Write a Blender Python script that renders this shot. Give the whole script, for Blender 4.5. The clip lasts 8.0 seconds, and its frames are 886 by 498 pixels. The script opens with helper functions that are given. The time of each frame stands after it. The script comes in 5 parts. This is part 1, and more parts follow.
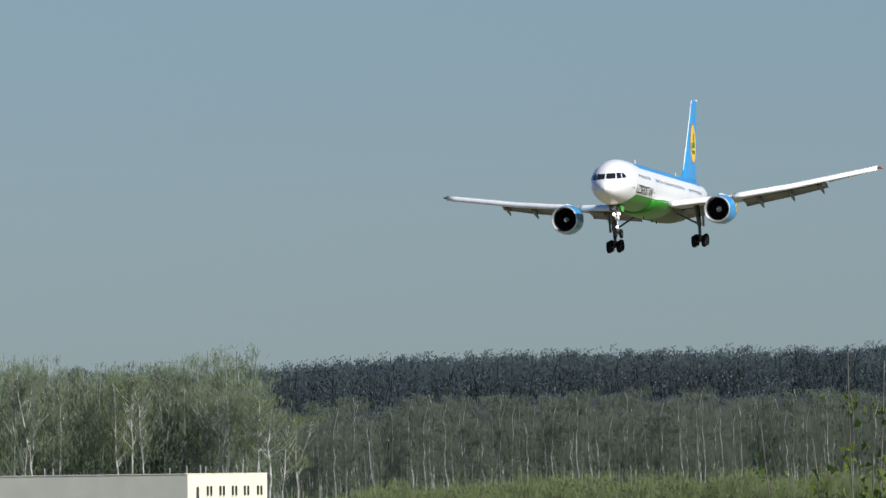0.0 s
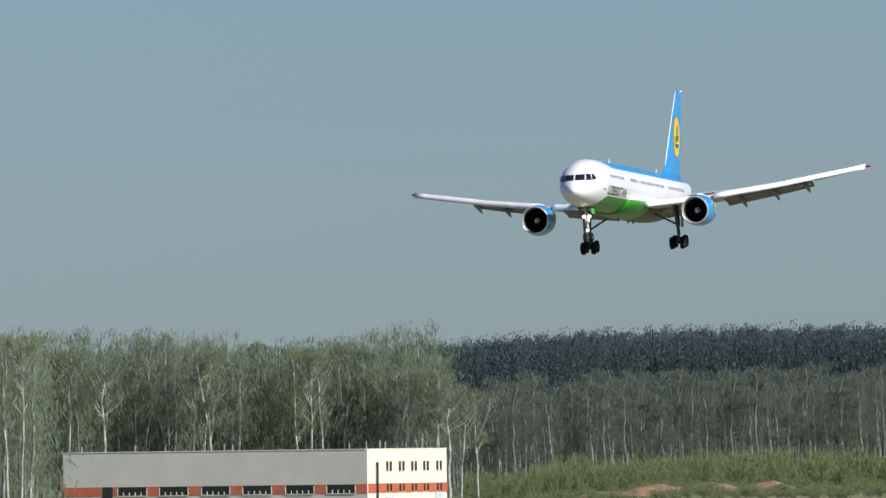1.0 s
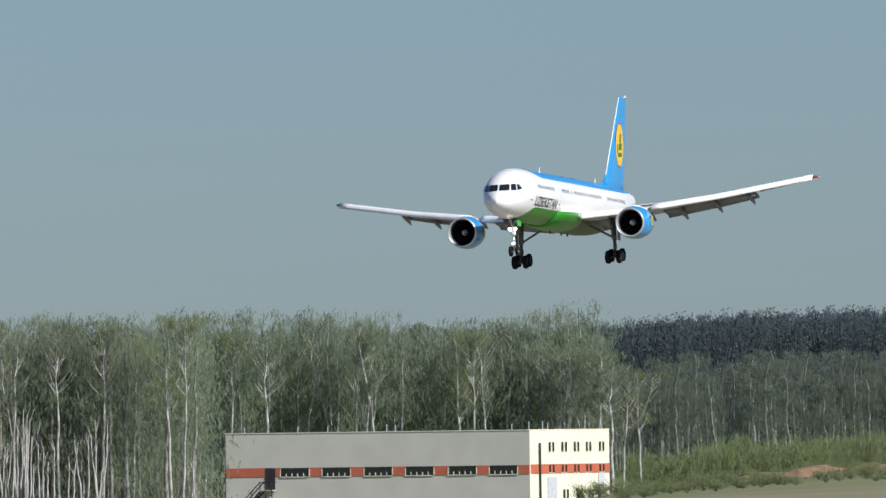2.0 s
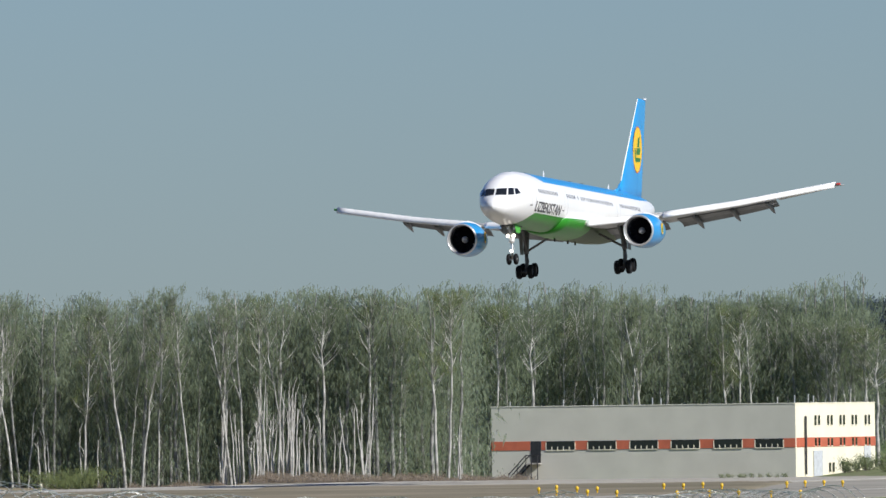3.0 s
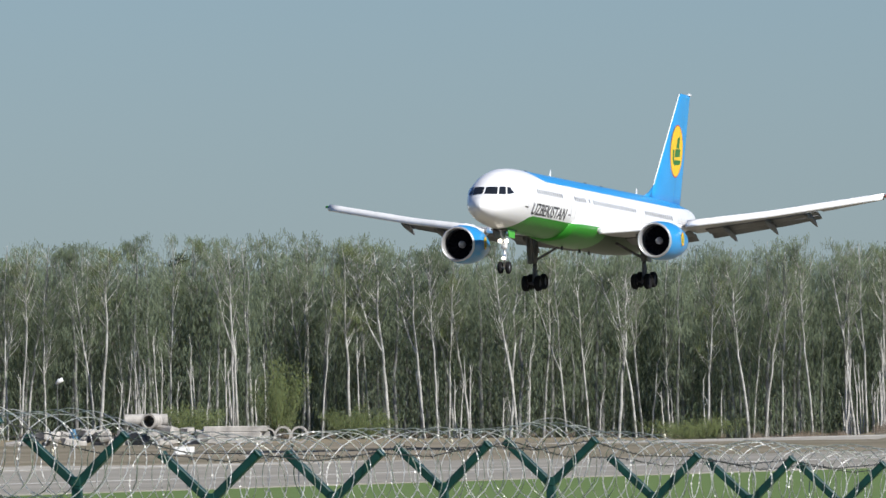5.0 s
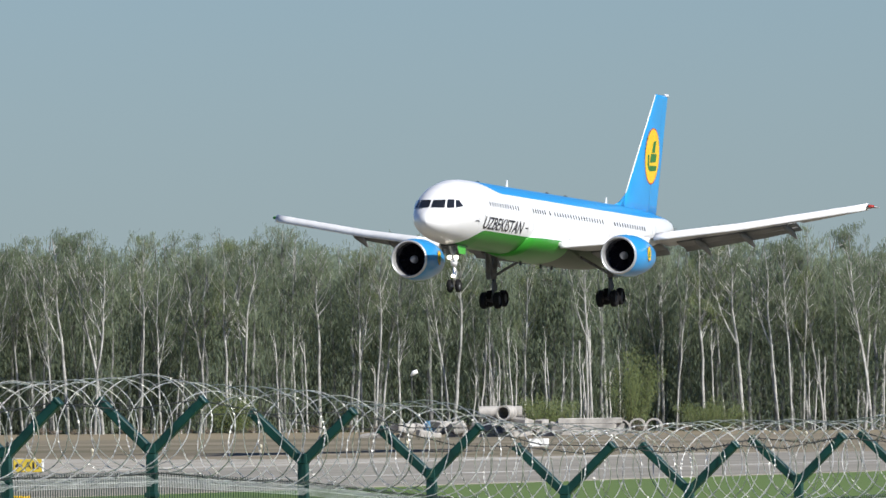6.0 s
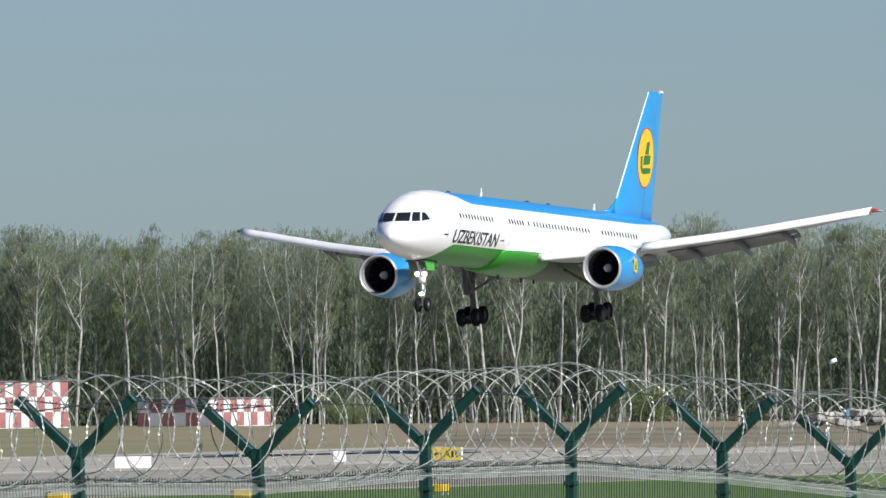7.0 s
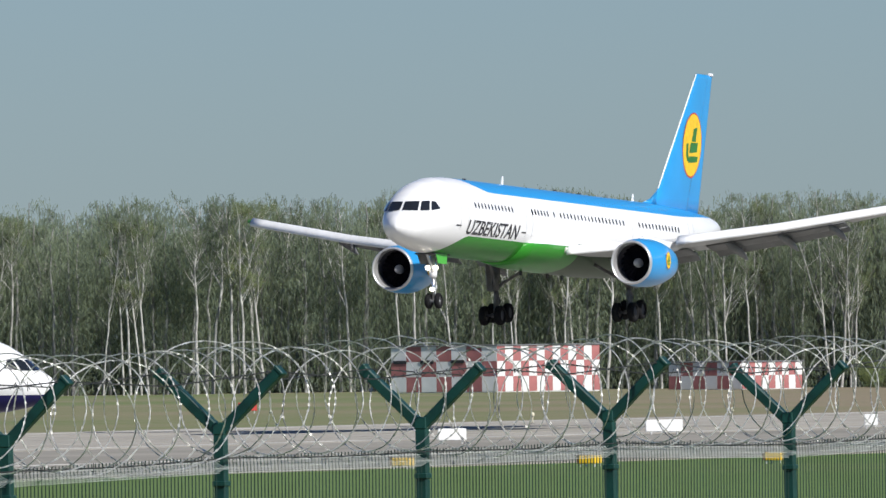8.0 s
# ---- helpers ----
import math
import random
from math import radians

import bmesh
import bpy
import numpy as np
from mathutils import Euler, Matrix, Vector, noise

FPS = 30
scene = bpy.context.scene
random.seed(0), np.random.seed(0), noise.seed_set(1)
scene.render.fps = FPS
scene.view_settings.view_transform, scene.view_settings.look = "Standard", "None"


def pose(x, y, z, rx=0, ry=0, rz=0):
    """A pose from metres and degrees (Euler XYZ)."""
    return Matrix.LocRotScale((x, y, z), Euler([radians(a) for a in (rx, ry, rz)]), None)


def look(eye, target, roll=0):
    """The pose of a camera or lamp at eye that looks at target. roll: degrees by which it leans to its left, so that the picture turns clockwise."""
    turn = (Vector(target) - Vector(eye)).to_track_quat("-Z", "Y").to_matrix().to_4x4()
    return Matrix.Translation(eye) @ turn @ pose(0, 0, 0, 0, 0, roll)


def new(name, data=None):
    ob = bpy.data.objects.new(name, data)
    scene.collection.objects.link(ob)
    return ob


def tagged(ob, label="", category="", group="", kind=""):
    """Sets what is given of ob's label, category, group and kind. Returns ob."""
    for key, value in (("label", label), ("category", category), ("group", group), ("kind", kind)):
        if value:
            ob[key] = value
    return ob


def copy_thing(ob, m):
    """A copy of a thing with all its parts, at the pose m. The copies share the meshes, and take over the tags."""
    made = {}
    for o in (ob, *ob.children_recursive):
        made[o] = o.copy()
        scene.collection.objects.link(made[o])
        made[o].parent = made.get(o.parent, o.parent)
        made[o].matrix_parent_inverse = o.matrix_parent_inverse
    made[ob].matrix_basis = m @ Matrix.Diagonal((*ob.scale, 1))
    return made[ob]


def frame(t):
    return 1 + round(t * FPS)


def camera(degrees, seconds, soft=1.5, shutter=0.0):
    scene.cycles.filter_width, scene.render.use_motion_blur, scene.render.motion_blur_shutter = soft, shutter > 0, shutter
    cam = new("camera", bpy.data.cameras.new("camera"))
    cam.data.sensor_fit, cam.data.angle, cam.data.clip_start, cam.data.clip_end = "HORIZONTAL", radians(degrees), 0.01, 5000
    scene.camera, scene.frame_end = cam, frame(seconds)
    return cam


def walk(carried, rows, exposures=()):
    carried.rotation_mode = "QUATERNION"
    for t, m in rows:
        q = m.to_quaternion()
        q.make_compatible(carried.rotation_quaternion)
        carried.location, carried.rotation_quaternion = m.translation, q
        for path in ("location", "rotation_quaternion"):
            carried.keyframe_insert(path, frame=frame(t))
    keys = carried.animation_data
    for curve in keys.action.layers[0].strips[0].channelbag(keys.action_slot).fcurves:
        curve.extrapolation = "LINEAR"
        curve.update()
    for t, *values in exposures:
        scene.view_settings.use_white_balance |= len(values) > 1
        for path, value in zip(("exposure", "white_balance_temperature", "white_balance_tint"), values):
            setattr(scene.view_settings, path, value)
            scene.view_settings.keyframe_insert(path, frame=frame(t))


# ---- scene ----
# ---- camera: a long lens on a tripod, panning left after the landing aircraft ----
EYE = 5.0
RUNWAY_YAW = 19.42
cam = camera(3.3288, 8.0, soft=1.5)
PAN = [
    (0.0, -4.0088, 0.8653), (0.5, -3.6966, 0.8258), (1.0, -3.3333, 0.7809), (1.65, -2.905, 0.733), (2.3, -2.4877, 0.6951),
    (2.5, -2.2678, 0.6736), (3.0, -1.7222, 0.6291), (3.5, -1.1340, 0.5710), (4.0, -0.5119, 0.4743), (4.2, -0.3020, 0.4522),
    (4.5, 0.0000, 0.4481), (4.7, 0.2397, 0.4713), (5.25, 0.985, 0.468), (5.8, 1.7259, 0.4585), (6.0, 1.9553, 0.4581),
    (6.5, 2.5525, 0.4509), (7.0, 3.5298, 0.4346), (7.5, 4.5642, 0.3992), (8.0, 5.5282, 0.3218),
]
LEAN = -0.745
walk(cam, [(t, pose(0, 0, EYE, 0, 0, yaw) @ pose(0, 0, 0, 90 + pitch) @ pose(0, 0, 0, 0, 0, LEAN)) for t, yaw, pitch in PAN],
     [(0.0, 0.22), (4.0, 0.23), (4.7, 0.30), (6.5, 0.35), (7.0, 0.28), (8.0, 0.21)])

# ---- sky and sun ----
SUN_AZ, SUN_EL = 131.0, 37.0
world = bpy.data.worlds.new("sky")
scene.world = world
world.use_nodes = True
wt = world.node_tree
sky = wt.nodes.new("ShaderNodeTexSky")
sky.sky_type, sky.sun_disc = "NISHITA", False
sky.sun_elevation, sky.sun_rotation = radians(SUN_EL), radians(SUN_AZ)
sky.air_density, sky.dust_density, sky.ozone_density = 1.0, 0.15, 3.0
tint = wt.nodes.new("ShaderNodeMix")
tint.data_type, tint.blend_type = "RGBA", "MULTIPLY"
tint.inputs[0].default_value = 1.0
tint.inputs[7].default_value = (0.75, 0.99, 1.46, 1)
wt.links.new(sky.outputs[0], tint.inputs[6])
wt.links.new(tint.outputs[2], wt.nodes["Background"].inputs[0])
wt.nodes["Background"].inputs[1].default_value = 0.0425
sun = new("sun", bpy.data.lights.new("sun", "SUN"))
sun.data.energy, sun.data.angle, sun.data.color = 5.0, radians(0.53), (1.0, 0.97, 0.92)
sa, se = radians(SUN_AZ), radians(SUN_EL)
sun.matrix_world = look((0, 0, 300), (-math.sin(sa) * math.cos(se), -math.cos(sa) * math.cos(se), 300 - math.sin(se)))
scene.view_settings.exposure = 0.22


# ---- materials ----
def material(name, base, rough=0.6, metal=0.0, vary=0.15, scale=3.0, bump=0.0, fine=40.0, other=None, coat=0.0, space="Object", gloss=0.5):
    """A principled material: base colour broken up by a coarse and a fine noise, with a fine relief."""
    m = bpy.data.materials.new(name)
    m.use_nodes = True
    nt = m.node_tree
    b = nt.nodes["Principled BSDF"]
    b.inputs["Roughness"].default_value, b.inputs["Metallic"].default_value = rough, metal
    b.inputs["Coat Weight"].default_value = coat
    b.inputs["Specular IOR Level"].default_value = gloss
    tc = nt.nodes.new("ShaderNodeTexCoord")
    n1, n2 = nt.nodes.new("ShaderNodeTexNoise"), nt.nodes.new("ShaderNodeTexNoise")
    n1.inputs["Scale"].default_value, n2.inputs["Scale"].default_value = scale, fine
    n1.inputs["Detail"].default_value = 5
    mix = nt.nodes.new("ShaderNodeMix")
    mix.data_type = "RGBA"
    lo = other or tuple(c * (1 - vary * 1.6) for c in base)
    mix.inputs[6].default_value, mix.inputs[7].default_value = (*lo, 1), (*(min(1, c * (1 + vary * 0.6)) for c in base), 1)
    add = nt.nodes.new("ShaderNodeMath")
    add.operation = "MULTIPLY_ADD"
    add.inputs[1].default_value = 0.35
    ramp = nt.nodes.new("ShaderNodeMapRange")
    ramp.inputs[1].default_value, ramp.inputs[2].default_value = 0.48, 0.87
    for n in (n1, n2):
        nt.links.new(tc.outputs[space], n.inputs["Vector"])
    nt.links.new(n2.outputs["Fac"], add.inputs[0])
    nt.links.new(n1.outputs["Fac"], add.inputs[2])
    nt.links.new(add.outputs[0], ramp.inputs[0])
    nt.links.new(ramp.outputs[0], mix.inputs[0])
    nt.links.new(mix.outputs[2], b.inputs["Base Color"])
    if bump:
        bp = nt.nodes.new("ShaderNodeBump")
        bp.inputs["Strength"].default_value = bump
        bp.inputs["Distance"].default_value = 0.02
        nt.links.new(n2.outputs["Fac"], bp.inputs["Height"])
        nt.links.new(bp.outputs[0], b.inputs["Normal"])
    return m


def math_node(nt, op, a, b=0.0, c=0.0):
    n = nt.nodes.new("ShaderNodeMath")
    n.operation = op
    for i, v in enumerate((a, b, c)):
        if hasattr(v, "links"):
            nt.links.new(v, n.inputs[i])
        else:
            n.inputs[i].default_value = v
    return n.outputs[0]


def ramp_node(nt, v, a, b, lo, hi, smooth=True):
    n = nt.nodes.new("ShaderNodeMapRange")
    n.interpolation_type = "SMOOTHSTEP" if smooth else "LINEAR"
    nt.links.new(v, n.inputs[0])
    for i, x in enumerate((a, b, lo, hi)):
        n.inputs[i + 1].default_value = x
    return n.outputs[0]


def mix_node(nt, fac, a, b):
    n = nt.nodes.new("ShaderNodeMix")
    n.data_type = "RGBA"
    nt.links.new(fac, n.inputs[0])
    for i, v in ((6, a), (7, b)):
        if hasattr(v, "links"):
            nt.links.new(v, n.inputs[i])
        else:
            n.inputs[i].default_value = (*v, 1)
    return n.outputs[2]


def foliage(name, dark, light, translucent=0.35, open_share=0.42):
    """Leaves: each small piece takes its own green; some light passes through the leaf, some between the leaflets."""
    m = bpy.data.materials.new(name)
    m.use_nodes = True
    nt = m.node_tree
    b, out = nt.nodes["Principled BSDF"], nt.nodes["Material Output"]
    b.inputs["Roughness"].default_value = 0.8
    b.inputs["Specular IOR Level"].default_value = 0.15
    geo, inf = nt.nodes.new("ShaderNodeNewGeometry"), nt.nodes.new("ShaderNodeObjectInfo")
    f = math_node(nt, "MULTIPLY_ADD", inf.outputs["Random"], 0.55, math_node(nt, "MULTIPLY", geo.outputs["Random Per Island"], 0.45))
    col = mix_node(nt, f, dark, light)
    tr, ms = nt.nodes.new("ShaderNodeBsdfTranslucent"), nt.nodes.new("ShaderNodeMixShader")
    ms.inputs[0].default_value = translucent
    nt.links.new(col, b.inputs["Base Color"])
    nt.links.new(col, tr.inputs[0])
    nt.links.new(b.outputs[0], ms.inputs[1])
    nt.links.new(tr.outputs[0], ms.inputs[2])
    gap, thin_mix = nt.nodes.new("ShaderNodeBsdfTransparent"), nt.nodes.new("ShaderNodeMixShader")
    thin_mix.inputs[0].default_value = open_share
    nt.links.new(ms.outputs[0], thin_mix.inputs[1])
    nt.links.new(gap.outputs[0], thin_mix.inputs[2])
    nt.links.new(thin_mix.outputs[0], out.inputs[0])
    return m


WHITE = material("white aircraft paint", (0.80, 0.80, 0.80), 0.28, vary=0.04, scale=0.6, coat=0.3)
BLUE = material("blue aircraft paint", (0.025, 0.29, 0.64), 0.3, vary=0.06, scale=0.5, coat=0.3)
GREY_WING = material("grey wing paint", (0.43, 0.44, 0.45), 0.4, vary=0.08, scale=0.7)
# flap grey, with the shadow under the wing put into the colour
DARK_WING = material("grey flap paint", (0.17, 0.175, 0.18), 0.5, vary=0.2, scale=0.9)
BARE = material("bare polished metal", (0.72, 0.72, 0.73), 0.28, 1.0, vary=0.08, scale=2)
STEEL = material("painted gear metal", (0.62, 0.63, 0.64), 0.45, 0.2, vary=0.2, scale=4)
DARK_METAL = material("dark metal", (0.06, 0.06, 0.065), 0.5, 0.6, vary=0.2, scale=5)
RUBBER = material("tyre rubber", (0.012, 0.012, 0.013), 0.9, vary=0.3, scale=6, gloss=0.15)
GLASS_DARK = material("dark window glass", (0.015, 0.017, 0.02), 0.12, vary=0.1, coat=0.5)
PANE = material("cabin window", (0.05, 0.055, 0.065), 0.25, vary=0.1)
INK = material("black lettering paint", (0.015, 0.015, 0.02), 0.4, vary=0.1)
YELLOW = material("yellow paint", (0.80, 0.50, 0.02), 0.4, vary=0.12, scale=3)
GREEN = material("green paint", (0.03, 0.17, 0.03), 0.35, vary=0.08, scale=2)
RED = material("red paint", (0.48, 0.05, 0.04), 0.45, vary=0.15, scale=2)
LINE_GREY = material("seam line", (0.42, 0.43, 0.45), 0.5, vary=0.1)
FENCE_GREEN = material("dark green powder coat", (0.006, 0.046, 0.038), 0.38, vary=0.25, scale=8, fine=90)
GALV = material("galvanised wire", (0.74, 0.73, 0.70), 0.48, 0.6, vary=0.2, scale=9)
TAPE = material("weathered steel tape", (0.70, 0.69, 0.66), 0.36, 0.5, vary=0.35, scale=6)
WIRE_DARK = material("weathered barbed wire", (0.05, 0.05, 0.05), 0.6, 0.5, vary=0.3)
PANEL_GREEN = material("green coated mesh wire", (0.05, 0.13, 0.09), 0.4, vary=0.2, scale=5)
CONCRETE = material("old concrete", (0.42, 0.40, 0.37), 0.9, vary=0.25, scale=1.2, bump=0.4, fine=14, gloss=0.1)
BARK = material("birch bark", (0.46, 0.455, 0.43), 0.85, vary=0.3, scale=0.9, other=(0.15, 0.15, 0.135), fine=7, gloss=0.15)
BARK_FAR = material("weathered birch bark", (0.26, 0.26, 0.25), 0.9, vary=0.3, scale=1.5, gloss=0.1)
# ridge trunks: made as dark as the shade-coloured leaves about them
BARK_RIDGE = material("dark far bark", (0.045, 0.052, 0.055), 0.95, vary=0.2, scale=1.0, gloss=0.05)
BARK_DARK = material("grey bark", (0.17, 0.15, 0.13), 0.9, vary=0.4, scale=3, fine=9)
LEAF = foliage("young birch leaves", (0.15, 0.19, 0.115), (0.21, 0.255, 0.158), 0.5, 0.3)
# inner leaves paler than the front ones: haze is put into their colour
LEAF_DEEP = foliage("shaded wood foliage", (0.225, 0.275, 0.185), (0.28, 0.33, 0.23), 0.5)
LEAF_FRESH = foliage("fresh green leaves", (0.16, 0.20, 0.085), (0.23, 0.275, 0.125), 0.5)
TWIG = foliage("bare birch twigs", (0.17, 0.16, 0.14), (0.26, 0.245, 0.22), 0.2)
DRY = foliage("dry brown brush", (0.26, 0.215, 0.165), (0.36, 0.30, 0.24), 0.4)
LEAF_PINE = foliage("pine needles", (0.035, 0.055, 0.04), (0.075, 0.10, 0.068), 0.5, 0.2)
# cloud shadow, haze and inner shade are put into this leaf colour
LEAF_SHADE = foliage("dark far foliage", (0.074, 0.10, 0.112), (0.086, 0.112, 0.122), 0.5, 0.35)
LEAF_FAR = foliage("far birch foliage", (0.115, 0.138, 0.112), (0.155, 0.18, 0.138), 0.5)


# ---- building blocks ----
def put(name, bm, mat=None, parent=None, label="", smooth=False):
    """Link a bmesh as one mesh object, under a parent if one is given."""
    me = bpy.data.meshes.new(name)
    bm.to_mesh(me)
    bm.free()
    if mat:
        for m in mat if isinstance(mat, (list, tuple)) else (mat,):
            me.materials.append(m)
    if smooth:
        me.polygons.foreach_set("use_smooth", [True] * len(me.polygons))
    ob = new(name, me)
    ob.parent = parent
    if label:
        ob["label"] = label
    return ob


def part(name, bm, mat, parent, label="", smooth=False):
    return put(name, bm, mat, parent, label, smooth)


def again(ob, m, parent=None):
    """Another object on the same mesh, at the pose m."""
    o = bpy.data.objects.new(ob.name.split(".")[0], ob.data)
    scene.collection.objects.link(o)
    o.parent = parent or ob.parent
    o.matrix_basis = m
    return o


def empty(name, m=None):
    ob = new(name)
    ob.empty_display_size = 0.5
    if m is not None:
        ob.matrix_basis = m
    return ob


def add_box(bm, lo, hi, bevel=0.0, m=None, index=0):
    r = bmesh.ops.create_cube(bm, size=1.0)
    vs = r["verts"]
    c, d = (Vector(lo) + Vector(hi)) / 2, Vector(hi) - Vector(lo)
    for v in vs:
        v.co = Vector((v.co.x * d.x, v.co.y * d.y, v.co.z * d.z)) + c
    fs = list({f for v in vs for f in v.link_faces})
    if bevel:
        es = list({e for v in vs for e in v.link_edges})
        r = bmesh.ops.bevel(bm, geom=es, offset=bevel, segments=1, affect="EDGES")
        vs = list({v for f in r["faces"] for v in f.verts} | {v for v in vs if v.is_valid})
        fs = list({f for v in vs for f in v.link_faces})
    for f in fs:
        f.material_index = index
    if m is not None:
        bmesh.ops.transform(bm, matrix=m, verts=vs)
    return vs


def box(lo, hi, bevel=0.0, m=None):
    bm = bmesh.new()
    add_box(bm, lo, hi, bevel, m)
    return bm


def add_tube(bm, pts, radii, sides=8, cap=True):
    """A tube along a line of points, with a radius at each."""
    pts = [Vector(p) for p in pts]
    if not hasattr(radii, "__len__"):
        radii = [radii] * len(pts)
    rings = []
    side = None
    for i, p in enumerate(pts):
        d = (pts[min(i + 1, len(pts) - 1)] - pts[max(i - 1, 0)]).normalized()
        if side is None:
            side = d.orthogonal().normalized()
        side = (side - d * side.dot(d)).normalized()
        up = d.cross(side)
        rings.append([bm.verts.new(p + (side * math.cos(2 * math.pi * k / sides) + up * math.sin(2 * math.pi * k / sides)) * radii[i]) for k in range(sides)])
    for a, b in zip(rings, rings[1:]):
        for k in range(sides):
            bm.faces.new((a[k], a[(k + 1) % sides], b[(k + 1) % sides], b[k]))
    if cap:
        bm.faces.new(rings[0][::-1])
        bm.faces.new(rings[-1])
    return rings


def tube(pts, radii, sides=8, cap=True):
    bm = bmesh.new()
    add_tube(bm, pts, radii, sides, cap)
    return bm


def loft(rings, cap=True, close=True):
    """A skin over rings of points of equal number."""
    bm = bmesh.new()
    vr = [[bm.verts.new(p) for p in r] for r in rings]
    n = len(vr[0])
    for a, b in zip(vr, vr[1:]):
        for k in range(n if close else n - 1):
            bm.faces.new((a[k], a[(k + 1) % n], b[(k + 1) % n], b[k]))
    if cap:
        bm.faces.new(vr[0][::-1])
        bm.faces.new(vr[-1])
    bmesh.ops.recalc_face_normals(bm, faces=bm.faces)
    return bm


def turned(profile, sides=32, cap=False):
    """A body turned about the x axis: profile of (x, radius)."""
    return loft([[(x, r * math.cos(2 * math.pi * k / sides), r * math.sin(2 * math.pi * k / sides)) for k in range(sides)] for x, r in profile], cap)


def sheet(name, verts, tris, mat):
    """A mesh from arrays of points and triangles."""
    verts, tris = np.asarray(verts, np.float32), np.asarray(tris, np.int32)
    me = bpy.data.meshes.new(name)
    me.vertices.add(len(verts))
    me.vertices.foreach_set("co", verts.ravel())
    me.loops.add(tris.size)
    me.loops.foreach_set("vertex_index", tris.ravel())
    me.polygons.add(len(tris))
    k = tris.shape[1]
    me.polygons.foreach_set("loop_start", np.arange(0, tris.size, k, dtype=np.int32))
    me.update(calc_edges=True)
    me.materials.append(mat)
    return me


def bearing(az, dist, z=0.0):
    """A place by its bearing in degrees right of the y axis and its distance from the tripod."""
    return Vector((dist * math.sin(radians(az)), dist * math.cos(radians(az)), z))


RY = radians(RUNWAY_YAW)


def by_runway(q, s, z=0.0):
    """A place by its distance q left of a line through the tripod along the runway, and s along it."""
    return Vector((s * math.sin(RY) - q * math.cos(RY), s * math.cos(RY) + q * math.sin(RY), z))
# ---- ground: one sheet out to the horizon ----
def knots(x, xs, ys):
    return float(np.interp(x, xs, ys))


def ease(x, a, b):
    t = min(1.0, max(0.0, (x - a) / (b - a)))
    return t * t * (3 - 2 * t)


FAR_LEVEL = ([-9, -5.3, -2.5, 0, 1.2, 2.0, 3.0, 3.6, 4.2, 6.5], [-0.3, -0.25, -0.6, -1.1, -2.0, -3.2, -3.45, -1.2, 0.3, 0.6])


def front_of_woods(az):
    """How far off the edge of the front wood runs."""
    return 1450.0 if az < 1.78 else 1985.0


def ground_z(x, y):
    """The height of the ground: a low bank under the tripod and the fence, the flat airfield, woodland beyond."""
    d = math.hypot(x, y)
    az = math.degrees(math.atan2(x, y))
    if abs(az) > 60:
        return 3.3 * (1 - ease(d, 60, 330))
    near = 3.3 - 1.9 * ease(d, 30, 75) - 1.4 * ease(d, 130, 330)
    near = near - 0.22 * ease(az, -2, 2.5) * ease(d, 50, 90) * (1 - ease(d, 130, 330))
    z = near
    if d > 1020:
        z += knots(az, *FAR_LEVEL) * ease(d, 1020, 1900 if az > 1.0 else 1450)
    if d > 2250:
        z += 12.3 * ease(d, 2250, 3300) * ease(az, -3, 1)
    return z


